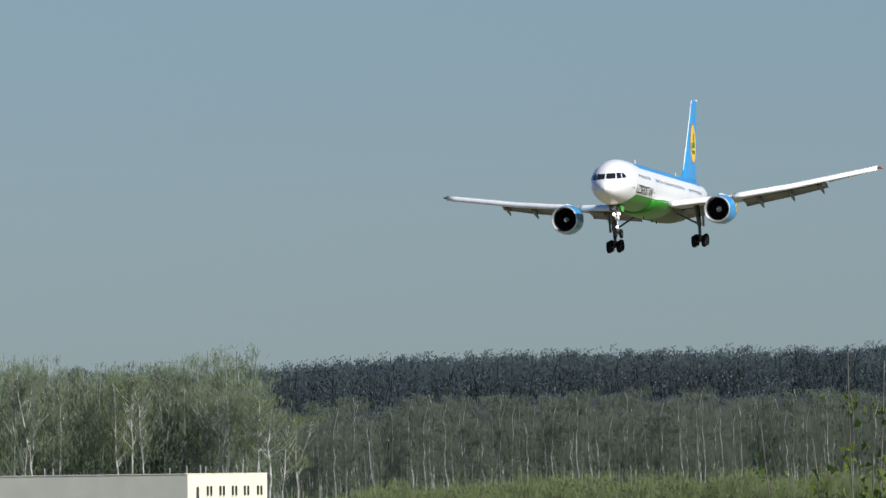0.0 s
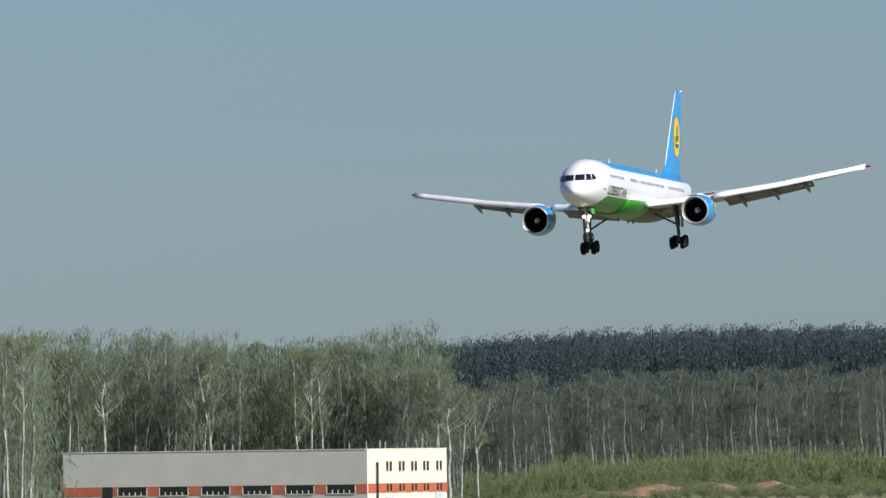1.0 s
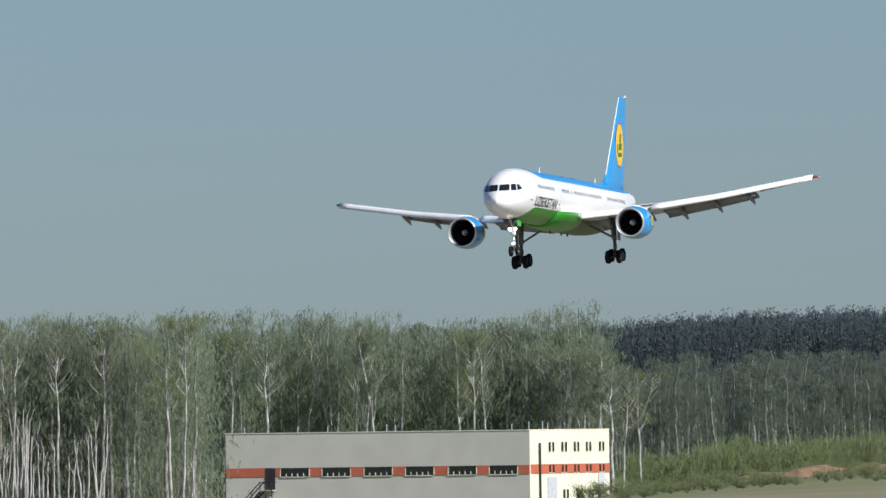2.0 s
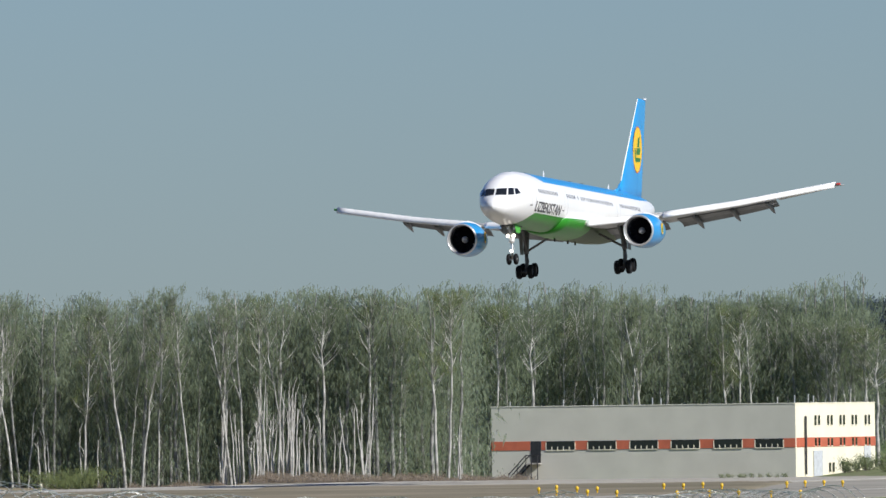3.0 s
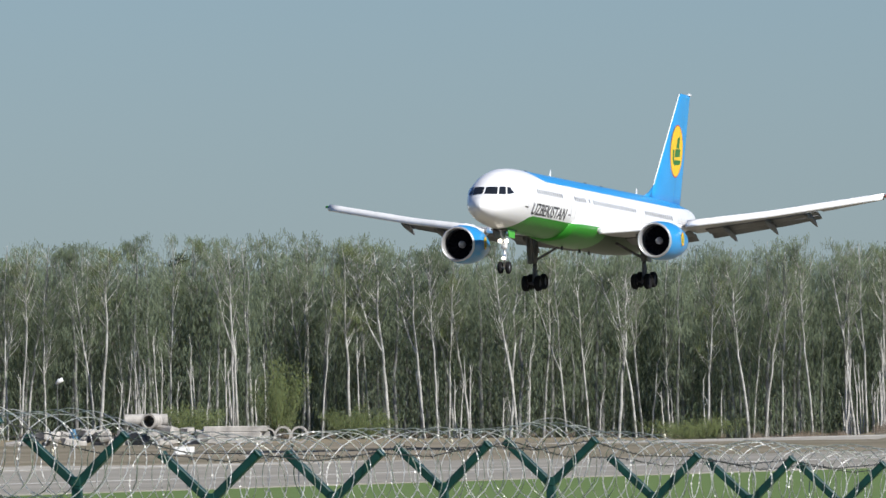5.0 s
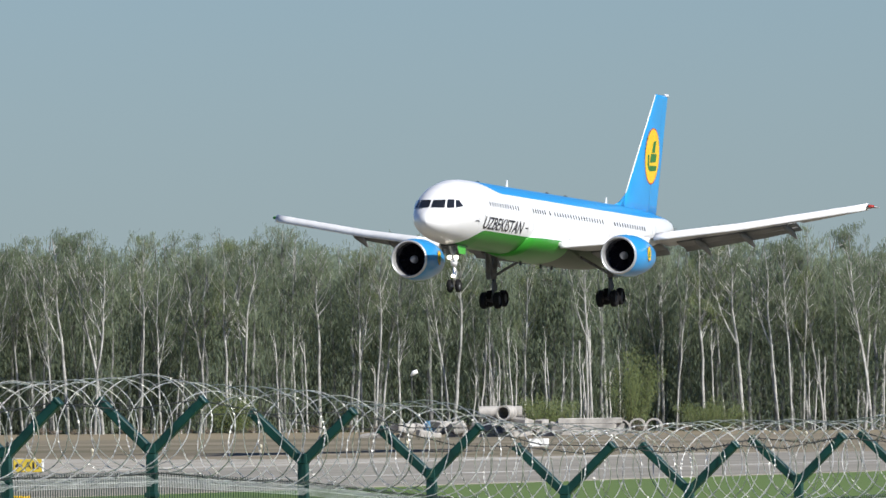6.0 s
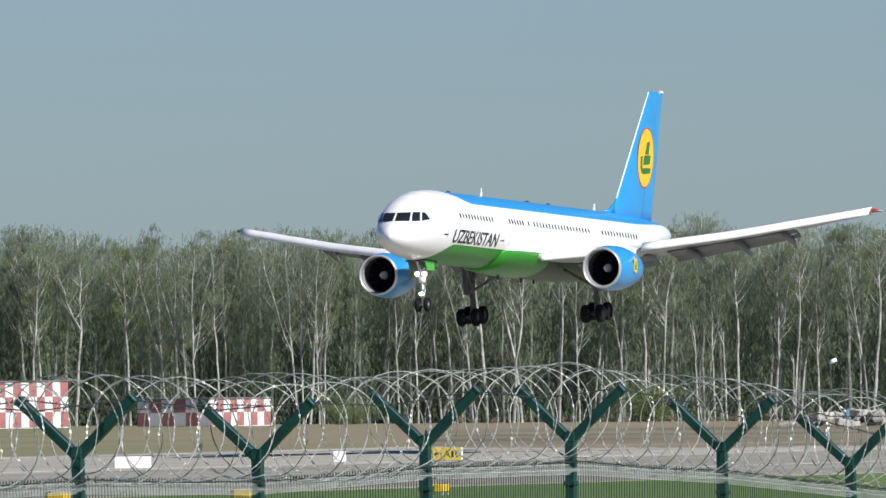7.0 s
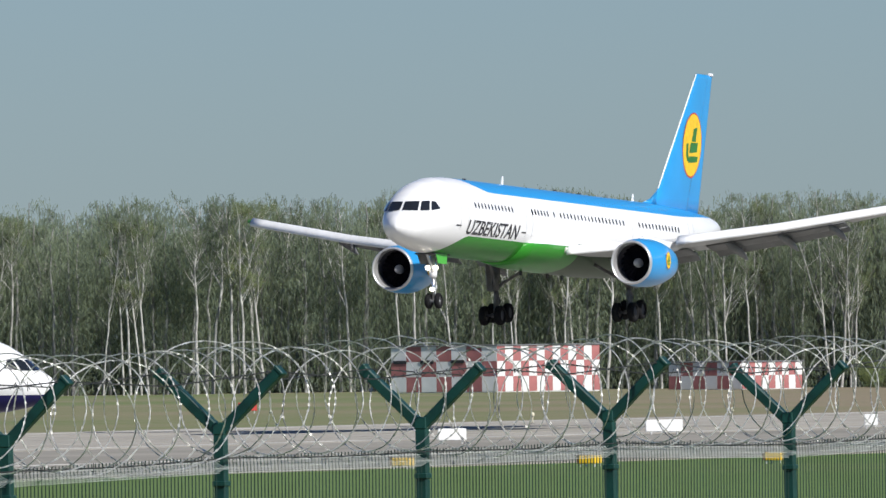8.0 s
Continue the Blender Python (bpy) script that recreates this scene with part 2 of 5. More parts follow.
def make_ground():
    azs = np.concatenate([np.arange(-180, -14, 8), np.arange(-14, 12, 0.25), np.arange(12, 180, 8)])
    ds = np.concatenate([[0.0, 6, 12, 20], np.arange(30, 140, 5), np.arange(140, 340, 12), np.arange(340, 1000, 30), np.arange(1000, 2300, 25), np.arange(2300, 3500, 70), [3700, 4100, 4900]])
    verts, dry = [], []
    for d in ds:
        for az in azs:
            p = bearing(float(az), float(d))
            verts.append((p.x, p.y, ground_z(p.x, p.y) - (0.06 if 330 < d else 0)))
            q = p.y * math.sin(RY) - p.x * math.cos(RY)
            v = 0.0
            if q > 330:
                v = 0.38 + 0.4 * ease(az, -6.0, -3.2)
            if d > 1020 and az > 2.2:
                v = knots(d, [1300, 1500, 1800, 1985, 2040], [0.6, 0.42, 0.34, 0.28, 0.1]) if az > 3.6 else 0.36
            if d > 1010 and d > front_of_woods(az) + 4 and az < 3.4:
                v = 0.0
            if d > front_of_woods(az) + 4 and az <= 2.2:
                v = 0.0
            dry.append(v)
    n = len(azs)
    faces = []
    for i in range(len(ds) - 1):
        for k in range(n):
            faces.append((i * n + k, (i + 1) * n + k, (i + 1) * n + (k + 1) % n, i * n + (k + 1) % n))
    m = bpy.data.materials.new("grass")
    m.use_nodes = True
    nt = m.node_tree
    b = nt.nodes["Principled BSDF"]
    b.inputs["Roughness"].default_value = 0.95
    b.inputs["Specular IOR Level"].default_value = 0.05
    at = nt.nodes.new("ShaderNodeAttribute")
    at.attribute_name = "dry"
    tc = nt.nodes.new("ShaderNodeTexCoord")
    ns = [nt.nodes.new("ShaderNodeTexNoise") for _ in range(3)]
    for nn, sc in zip(ns, (0.012, 0.09, 0.9)):
        nn.inputs["Scale"].default_value, nn.inputs["Detail"].default_value = sc, 6
        nt.links.new(tc.outputs["Object"], nn.inputs["Vector"])
    f = math_node(nt, "MULTIPLY_ADD", ns[0].outputs["Fac"], 0.9, math_node(nt, "MULTIPLY_ADD", ns[1].outputs["Fac"], 0.5, -0.7))
    f = math_node(nt, "ADD", f, at.outputs["Fac"])
    green = mix_node(nt, ns[2].outputs["Fac"], (0.088, 0.14, 0.046), (0.158, 0.22, 0.085))
    straw = mix_node(nt, ns[2].outputs["Fac"], (0.17, 0.145, 0.095), (0.32, 0.27, 0.19))
    nt.links.new(mix_node(nt, ramp_node(nt, f, 0.05, 0.75, 0, 1), green, straw), b.inputs["Base Color"])
    bp = nt.nodes.new("ShaderNodeBump")
    bp.inputs["Strength"].default_value, bp.inputs["Distance"].default_value = 0.6, 0.15
    nt.links.new(ns[2].outputs["Fac"], bp.inputs["Height"])
    nt.links.new(bp.outputs[0], b.inputs["Normal"])
    me = sheet("ground", verts, faces, m)
    a = me.attributes.new("dry", "FLOAT", "POINT")
    a.data.foreach_set("value", np.array(dry, np.float32))
    return tagged(new("ground", me), "green airfield grass turning to dry straw towards the woods", "ground", kind="structure")


ground = make_ground()


# ---- runway and the asphalt strip in front of it ----
ASPHALT = material("worn asphalt", (0.295, 0.278, 0.24), 0.9, vary=0.14, scale=0.06, bump=0.3, fine=1.2, gloss=0.05)
SLAB = material("pale runway concrete", (0.365, 0.343, 0.297), 0.85, vary=0.10, scale=0.05, bump=0.3, fine=1.0, gloss=0.05)
PAINT = material("white runway paint", (0.50, 0.485, 0.45), 0.7, vary=0.3, scale=0.15)


def strip(name, q0, q1, s0, s1, z, mat, parent=None):
    bm = bmesh.new()
    n = 24
    vs = [[bm.verts.new(by_runway(q, s0 + (s1 - s0) * i / n, z + h)) for q, h in ((q0, -0.25), (q0, 0), (q1, 0), (q1, -0.25))] for i in range(n + 1)]
    for a, b in zip(vs, vs[1:]):
        for k in range(3):
            bm.faces.new((a[k], b[k], b[k + 1], a[k + 1]))
    bmesh.ops.recalc_face_normals(bm, faces=bm.faces)
    if bm.faces[1].normal.z < 0:
        bmesh.ops.reverse_faces(bm, faces=bm.faces)
    return put(name, bm, mat, parent)


runway = tagged(strip("runway", 306, 365, -900, 1120, 0.02, SLAB), "pale concrete runway with dark joints", "runway", kind="structure")
taxiway = tagged(strip("taxiway", 246, 305.9, -900, 1150, 0.0, ASPHALT), "worn grey asphalt strip beside the runway", "taxiway", kind="structure")
for q in (270.5,):
    strip("side_stripe", q, q + 0.9, -880, 1140, 0.014, PAINT, taxiway)
strip("side_stripe", 309.0, 309.9, -880, 1110, 0.034, PAINT, runway)
strip("side_stripe", 360.0, 360.9, -880, 1110, 0.034, PAINT, runway)
EARTH = material("bare earth and straw", (0.24, 0.205, 0.155), 0.95, vary=0.25, scale=0.03, bump=0.5, fine=0.6, other=(0.14, 0.13, 0.09), gloss=0.03)


def make_verge():
    """Bare earth and straw that covers the far side of the runway before the wood."""
    bm = bmesh.new()
    rnd = random.Random(12)
    rows = []
    az = -3.6
    while az < 3.3:
        near = knots(az, [-3.6, -3.2, -2.6, -1.6, -1.0, 0.1, 0.8, 1.8, 2.3, 2.8, 3.3], [925, 900, 880, 878, 890, 892, 930, 930, 938, 950, 1240]) + rnd.uniform(-5, 5)
        deep = min(1.0, (1285 - near) / 340)
        row = []
        for k, h in ((0, 0.0), (3, 0.07), (60, 0.12), (150, 0.12), (300, 0.08), (340, -0.4)):
            p = bearing(az, near + k * deep)
            row.append(bm.verts.new((p.x, p.y, h + min(0.0, ground_z(p.x, p.y)))))
        rows.append(row)
        az += 0.05
    for a, b in zip(rows, rows[1:]):
        for k in range(5):
            bm.faces.new((a[k], a[k + 1], b[k + 1], b[k]))
    bmesh.ops.recalc_face_normals(bm, faces=bm.faces)
    if sum(f.normal.z for f in bm.faces) < 0:
        bmesh.ops.reverse_faces(bm, faces=bm.faces)
    return tagged(put("verge", bm, EARTH, None, "", True), "rough strip of bare brown earth and straw beside the runway", "ground", kind="structure")


make_verge()
SEAM = material("tarred joint", (0.36, 0.335, 0.295), 0.9, vary=0.3, scale=0.3)
for q in (313.5, 321.0, 328.5, 336.0, 343.5, 351.0):
    strip("joint", q, q + 0.3, -880, 1110, 0.032, SEAM, runway)
# ---- the airliner; its own space: x forward, y to port, z up, origin 23 m behind the nose tip on the centre line ----
ST = [0, 0.12, 0.35, 0.7, 1.0, 1.5, 2.3, 3.2, 4.5, 6.0, 7.5, 14, 30, 33, 36, 39, 42, 44.5, 46, 46.6]
TOP = [-0.70, -0.42, -0.17, 0.03, 0.26, 0.78, 1.29, 1.66, 1.94, 2.04, 2.05, 2.05, 2.05, 2.05, 2.03, 1.98, 1.88, 1.72, 1.52, 1.30]
BOT = [-0.80, -1.00, -1.19, -1.38, -1.49, -1.62, -1.76, -1.86, -1.95, -1.98, -1.98, -1.98, -1.98, -1.80, -1.40, -0.85, -0.25, 0.32, 0.70, 0.95]
WID = [0.03, 0.33, 0.60, 0.87, 1.05, 1.28, 1.53, 1.70, 1.82, 1.88, 1.88, 1.88, 1.88, 1.87, 1.77, 1.53, 1.16, 0.72, 0.40, 0.16]


def body_at(s):
    """Middle height, half height and half width of the fuselage s metres behind the nose."""
    t, b, w = (float(np.interp(s, ST, v)) for v in (TOP, BOT, WID))
    return (t + b) / 2, max(0.02, (t - b) / 2), w


def side_y(s, z, out=0.0):
    c, h, w = body_at(s)
    return w * math.sqrt(max(0.0, 1 - ((z - c) / h) ** 2)) + out


def front_s(y, z):
    """How far behind the nose the skin lies at (y, z)."""
    lo, hi = 0.0, 6.0
    for _ in range(40):
        m = (lo + hi) / 2
        c, h, w = body_at(m)
        if (y / w) ** 2 + ((z - c) / h) ** 2 > 1:
            lo = m
        else:
            hi = m
    return hi


def livery(name, belly, roof, roof_from, belly_from, belly_to=60.0):
    """White paint with a coloured roof and belly that sweep in behind the nose."""
    m = bpy.data.materials.new(name)
    m.use_nodes = True
    nt = m.node_tree
    b = nt.nodes["Principled BSDF"]
    b.inputs["Roughness"].default_value, b.inputs["Coat Weight"].default_value = 0.3, 0.3
    tc, sep = nt.nodes.new("ShaderNodeTexCoord"), nt.nodes.new("ShaderNodeSeparateXYZ")
    nt.links.new(tc.outputs["Object"], sep.inputs[0])
    s = math_node(nt, "SUBTRACT", 23.0, sep.outputs[0])
    z = sep.outputs[2]
    edge_up = math_node(nt, "ADD", ramp_node(nt, s, roof_from, roof_from + 4.5, 2.3, 1.36), ramp_node(nt, s, 36, 45, 0, 0.25))
    edge_dn = ramp_node(nt, s, belly_from, belly_from + 3.6, -2.2, -1.0)
    up = math_node(nt, "GREATER_THAN", z, edge_up)
    dn = math_node(nt, "MULTIPLY", math_node(nt, "LESS_THAN", z, edge_dn), math_node(nt, "LESS_THAN", s, belly_to))
    n = nt.nodes.new("ShaderNodeTexNoise")
    n.inputs["Scale"].default_value, n.inputs["Detail"].default_value = 0.7, 6
    nt.links.new(tc.outputs["Object"], n.inputs["Vector"])
    base = mix_node(nt, n.outputs["Fac"], (0.76, 0.76, 0.76), (0.84, 0.84, 0.83))
    # shadow below the wing, put into the colour of the aft belly
    aft_shade = math_node(nt, "MULTIPLY", math_node(nt, "LESS_THAN", z, -0.8), math_node(nt, "GREATER_THAN", s, belly_to))
    col = mix_node(nt, aft_shade, mix_node(nt, dn, mix_node(nt, up, base, roof), belly), (0.05, 0.085, 0.045))
    nt.links.new(col, b.inputs["Base Color"])
    # the underside, dark with painted shade aft, has lost its gloss
    dull = math_node(nt, "MAXIMUM", aft_shade, math_node(nt, "MULTIPLY", dn, 0.75))
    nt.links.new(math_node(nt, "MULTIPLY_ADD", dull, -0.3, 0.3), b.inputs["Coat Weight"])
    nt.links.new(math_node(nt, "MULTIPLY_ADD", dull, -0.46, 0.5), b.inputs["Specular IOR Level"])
    return m


def fuselage_bm(n=64):
    ss = sorted(set([0.0, 0.04, 0.08, 0.14, 0.22] + [0.3 + 0.1 * i for i in range(12)] + [1.5 + 0.25 * i for i in range(24)] + [7.5 + 1.0 * i for i in range(40)] + [46.6]))
    ss = [s for s in ss if s <= 46.6]
    rings = []
    for s in ss:
        c, h, w = body_at(s)
        rings.append([(23 - s, w * math.sin(2 * math.pi * k / n), c + h * math.cos(2 * math.pi * k / n)) for k in range(n)])
    return loft(rings)


def skin_patch(corners, kind, nu=6, nv=3, out=0.012):
    """A pane that follows the fuselage skin. kind 'front': corners in (y, z); 'side': corners in (s, z), to port."""
    bm = bmesh.new()
    (a, b, c, d) = [Vector(p) for p in corners]
    grid = []
    for j in range(nv + 1):
        row = []
        for i in range(nu + 1):
            p = a.lerp(b, i / nu).lerp(d.lerp(c, i / nu), j / nv)
            if kind == "front":
                row.append(bm.verts.new((23 - front_s(p.x, p.y) + 0.03, p.x + 0.03 * p.x, p.y + 0.012)))
            else:
                row.append(bm.verts.new((23 - p.x, side_y(p.x, p.y, out), p.y)))
        grid.append(row)
    for r0, r1 in zip(grid, grid[1:]):
        for i in range(nu):
            bm.faces.new((r0[i], r0[i + 1], r1[i + 1], r1[i]))
    bmesh.ops.recalc_face_normals(bm, faces=bm.faces)
    return bm


def mirrored(bm):
    for v in bm.verts:
        v.co.y = -v.co.y
    bmesh.ops.reverse_faces(bm, faces=bm.faces)
    return bm


def foil(x_le, chord, y, z, thick, droop=0.0, n=9, x0=0.0, x1=1.0, vertical=False):
    """A wing section of so many points from x0 to x1 of the chord, nose forward."""
    up, dn = [], []
    for i in range(n):
        t = 0.5 - 0.5 * math.cos(math.pi * i / (n - 1))
        t = x0 + (x1 - x0) * t
        th = thick * chord * (1.48 * math.sqrt(max(t, 0)) - 0.63 * t - 1.76 * t * t + 1.42 * t ** 3 - 0.5 * t ** 4)
        th = max(th, 0.012)
        x = x_le - chord * t
        zz = z - droop * t
        up.append((x, y, zz + th * (0.52 if vertical else 0.62)))
        dn.append((x, y, zz - th * (0.52 if vertical else 0.42)))
    ring = up + dn[::-1]
    if vertical:
        ring = [(p[0], p[2] - z, y) for p in ring]
    return ring


WING_Y = [1.2, 1.9, 4.0, 6.6, 9.0, 12.0, 15.0, 17.5, 18.7, 19.0]


def wing_at(y):
    """Leading edge x, chord and height of the wing y metres out."""
    le = float(np.interp(y, [1.2, 1.9, 6.6, 19.0], [5.1, 4.45, 2.0, -4.0]))
    te = float(np.interp(y, [1.2, 6.6, 19.0], [-4.3, -4.0, -5.75]))
    z = float(np.interp(y, [1.2, 1.9, 6.6, 12, 19.0], [-1.25, -1.22, -0.80, -0.05, 1.20]))
    return le, le - te, z


def wing_piece(y0, y1, x0, x1, thick=0.115, droop=0.0, dx=0.0, dz=0.0, turn=0.0, n=8, steps=6):
    """A strip of the wing between two parts of its chord; slats and flaps shift and turn about their front edge."""
    rings = []
    for i in range(steps + 1):
        y = y0 + (y1 - y0) * i / steps
        le, ch, z = wing_at(y)
        ring = foil(le, ch, y, z, thick * (1 - 0.25 * y / 19), 0.0, n, x0, x1)
        px, pz = le - ch * x0, z
        c, s = math.cos(radians(turn)), math.sin(radians(turn))
        out = []
        for x, yy, zz in ring:
            u, v = x - px, zz - pz
            out.append((px + u * c - v * s + dx, yy, pz + u * s + v * c + dz))
        rings.append(out)
    return loft(rings)


def slat(y0, y1, steps=14):
    """A drooped slat: a curved shell ahead of and below the leading edge."""
    rings = []
    for i in range(steps + 1):
        y = y0 + (y1 - y0) * i / steps
        le, ch, z = wing_at(y)
        k = 1.12 - 0.12 * y / 19
        rings.append([(le + x * k, y, z + h * k) for x, h in ((-0.42, 0.21), (-0.15, 0.21), (0.08, 0.15), (0.25, 0.0), (0.31, -0.12), (0.29, -0.235), (0.23, -0.245), (0.20, -0.14), (0.12, -0.03), (-0.02, 0.06), (-0.2, 0.12), (-0.42, 0.17))])
    return loft(rings)


def wing(plane, side, name):
    """One wing: box, slats, flaps, aileron, flap track fairings and tip light."""
    flip = (lambda bm: bm) if side > 0 else mirrored
    w = part(name, flip(wing_piece(1.2, 18.8, 0.10, 0.74, steps=16)), GREY_WING, plane, "pale grey wing box", True)
    for a, b in ((2.2, 6.0), (7.25, 18.8)):
        part("slat", flip(slat(a, b)), BARE_WHITE, w, "pale slat lowered for landing", True)
    for a, b in ((2.0, 6.2), (7.2, 14.2)):
        part("flap", flip(wing_piece(a, b, 0.70, 0.90, 0.13, dx=-0.25, dz=-0.06, turn=13)), DARK_WING, w, "grey flap lowered for landing", True)
        part("flap", flip(wing_piece(a, b, 0.88, 1.03, 0.10, dx=-0.42, dz=-0.24, turn=24)), DARK_WING, w, "grey flap lowered for landing", True)
    part("aileron", flip(wing_piece(14.4, 18.4, 0.74, 1.0, turn=4)), GREY_WING, w, "", True)
    part("wing_tip", flip(wing_piece(18.78, 19.05, 0.08, 1.0, 0.10, steps=2)), GREY_WING, w, "", True)
    part("inboard_trailing_edge", flip(wing_piece(6.2, 7.2, 0.74, 1.0, turn=6, steps=2)), GREY_WING, w, "", True)
    for y in (4.6, 8.6, 11.2, 13.7):
        le, ch, z = wing_at(y)
        k = 1.15 - y / 40
        x0 = le - ch * 0.52
        bm = loft([[(x0 - dx * k, y + 0.17 * k * r * math.cos(2 * math.pi * j / 10), z - 0.28 * k + dz * k + 0.27 * k * r * math.sin(2 * math.pi * j / 10)) for j in range(10)]
                   for dx, dz, r in ((0, 0, 0.1), (0.5, -0.06, 0.75), (1.4, -0.16, 1.0), (2.4, -0.36, 0.95), (3.2, -0.62, 0.55), (3.6, -0.76, 0.08))])
        part("flap_track_fairing", flip(bm), DARK_WING, w, "", True)
    le, ch, z = wing_at(18.95)
    light = box((le - 0.5, 18.85, z - 0.07), (le + 0.02, 19.10, z + 0.09), 0.03)
    part("navigation_light", flip(light), RED if side > 0 else GREEN, w, "red tip light" if side > 0 else "green tip light")
    le, ch, z = wing_at(2.0)
    part("root_light", flip(box((le - 0.35, 1.86, z - 0.12), (le + 0.14, 2.2, z + 0.16), 0.05)), LAMP_GLASS, w, "landing light in the wing root")


BARE_WHITE = material("pale slat metal", (0.83, 0.83, 0.82), 0.35, 0.0, vary=0.06, scale=1.5)
LAMP_GLASS = material("lamp glass", (0.75, 0.72, 0.68), 0.1, vary=0.05)
LIT = bpy.data.materials.new("lit landing lamp")
LIT.use_nodes = True
LIT.node_tree.nodes["Principled BSDF"].inputs["Emission Color"].default_value = (1.0, 0.9, 0.75, 1)
LIT.node_tree.nodes["Principled BSDF"].inputs["Emission Strength"].default_value = 2.5


def engine(plane, side, cowl):
    """A turbofan under the wing, with its inlet lip, fan, spinner, core nozzle and pylon."""
    e = empty("engine")
    e.parent = plane
    e.matrix_basis = pose(6.9, side * 6.61, -2.06, 0, 1.5, side * -1.0)
    part("cowling", turned([(-0.16, 1.141), (-0.45, 1.19), (-0.9, 1.235), (-1.5, 1.26), (-2.3, 1.24), (-3.2, 1.13), (-4.0, 0.98), (-4.35, 0.90), (-4.35, 0.84), (-3.6, 0.86)], 48), cowl, e, "blue engine cowling", True)
    part("inlet_lip", turned([(-0.60, 0.985), (-0.30, 0.985), (-0.10, 1.00), (0.0, 1.045), (0.01, 1.075), (-0.02, 1.11), (-0.16, 1.142)], 48), LIP, e, "polished metal inlet lip", True)
    part("inlet_duct", turned([(-0.58, 0.984), (-1.1, 0.965), (-1.35, 0.96)], 40), INLET, e, "", True)
    bm = turned([(-1.34, 0.96), (-1.42, 0.2)], 40)
    part("fan_backing", bm, FAN, e)
    blade = None
    for k in range(22):
        m = pose(-1.18, 0, 0, 360 * k / 22, 0, 0)
        if blade is None:
            b = bmesh.new()
            vs = [b.verts.new(p) for p in ((0.10, -0.03, 0.22), (0.10, 0.05, 0.95), (-0.04, 0.16, 0.95), (-0.10, 0.05, 0.22))]
            b.faces.new(vs)
            b.faces.new([b.verts.new(Vector(v.co) + Vector((-0.02, 0.01, 0))) for v in vs][::-1])
            blade = part("fan_blade", b, FAN, e)
            blade.matrix_basis = m
        else:
            again(blade, m)
    part("spinner", turned([(-0.62, 0.01), (-0.66, 0.08), (-0.78, 0.16), (-1.0, 0.225), (-1.2, 0.245)], 20, True), SPINNER, e, "pale grey spinner", True)
    part("core_nozzle", turned([(-3.6, 0.72), (-4.4, 0.66), (-5.2, 0.52), (-5.6, 0.46), (-5.6, 0.42), (-5.0, 0.42)], 28), DARK_METAL, e, "dark exhaust nozzle", True)
    rings = []
    for x, z0, z1, w in ((-1.2, 1.15, 1.22, 0.02), (-1.8, 1.0, 1.38, 0.13), (-3.2, 0.85, 1.34, 0.20), (-4.6, 0.55, 1.2, 0.20), (-6.2, 0.7, 1.1, 0.14), (-7.4, 0.95, 1.05, 0.03)):
        rings.append([(x, -w, z0), (x, w, z0), (x, w, z1 - 0.08), (x, w * 0.5, z1), (x, -w * 0.5, z1), (x, -w, z1 - 0.08)])
    part("pylon", loft(rings), WHITE, e, "white pylon", True)
    for y in (1, -1):
        bm = bmesh.new()
        emblem(bm, 0.30, 0.42)
        ob = part("emblem", bm, [YELLOW, GREEN, RED], e, "yellow disc with a green mark")
        ob.matrix_basis = pose(-2.1, y * 1.255, 0.1, 90, 0, 90 + y * 90)
    return e


GREEN_DOOR = material("bright green paint", (0.07, 0.40, 0.05), 0.4, vary=0.06)
INLET = material("inlet lining", (0.075, 0.07, 0.08), 0.5, 0.0, vary=0.2, scale=3)
FAN = material("fan metal", (0.018, 0.016, 0.022), 0.85, 0.0, vary=0.2, gloss=0.05)
LIP = material("dull bright inlet lip", (0.66, 0.66, 0.67), 0.35, 0.6, vary=0.06, scale=2)
SPINNER = material("spinner paint", (0.50, 0.50, 0.50), 0.4, vary=0.1)


def emblem(bm, rx, rz):
    """A yellow oval with a thin red rim and an abstract green mark, in the xy plane."""
    def poly(pts, z, idx):
        f = bm.faces.new([bm.verts.new((p[0] * rx, p[1] * rz, z)) for p in pts])
        f.material_index = idx
        f.normal_update()
        if f.normal.z < 0:
            f.normal_flip()
    circle = [(math.cos(2 * math.pi * k / 40), math.sin(2 * math.pi * k / 40)) for k in range(40)]
    poly([(x * 1.05, y * 1.05) for x, y in circle], 0.004, 2)
    poly(circle, 0.010, 0)
    poly([(-0.10, 0.12), (0.36, 0.12), (0.44, 0.60), (0.06, 0.52)], 0.016, 1)
    poly([(-0.30, -0.26), (0.56, -0.20), (0.62, 0.10), (-0.20, 0.08)], 0.018, 1)
    poly([(-0.34, -0.58), (0.62, -0.52), (0.72, -0.34), (-0.26, -0.36)], 0.016, 1)
    poly([(-0.66, 0.02), (-0.44, 0.06), (-0.40, -0.28), (-0.26, -0.50), (-0.46, -0.54), (-0.62, -0.34)], 0.016, 1)


# main gear hangs in shadow; that shade is put into this dark colour
GEAR_DARK = material("grimy gear paint", (0.13, 0.13, 0.13), 0.6, 0.2, vary=0.3, scale=4)
RIM = material("dark wheel alloy", (0.06, 0.06, 0.065), 0.6, 0.2, vary=0.2)


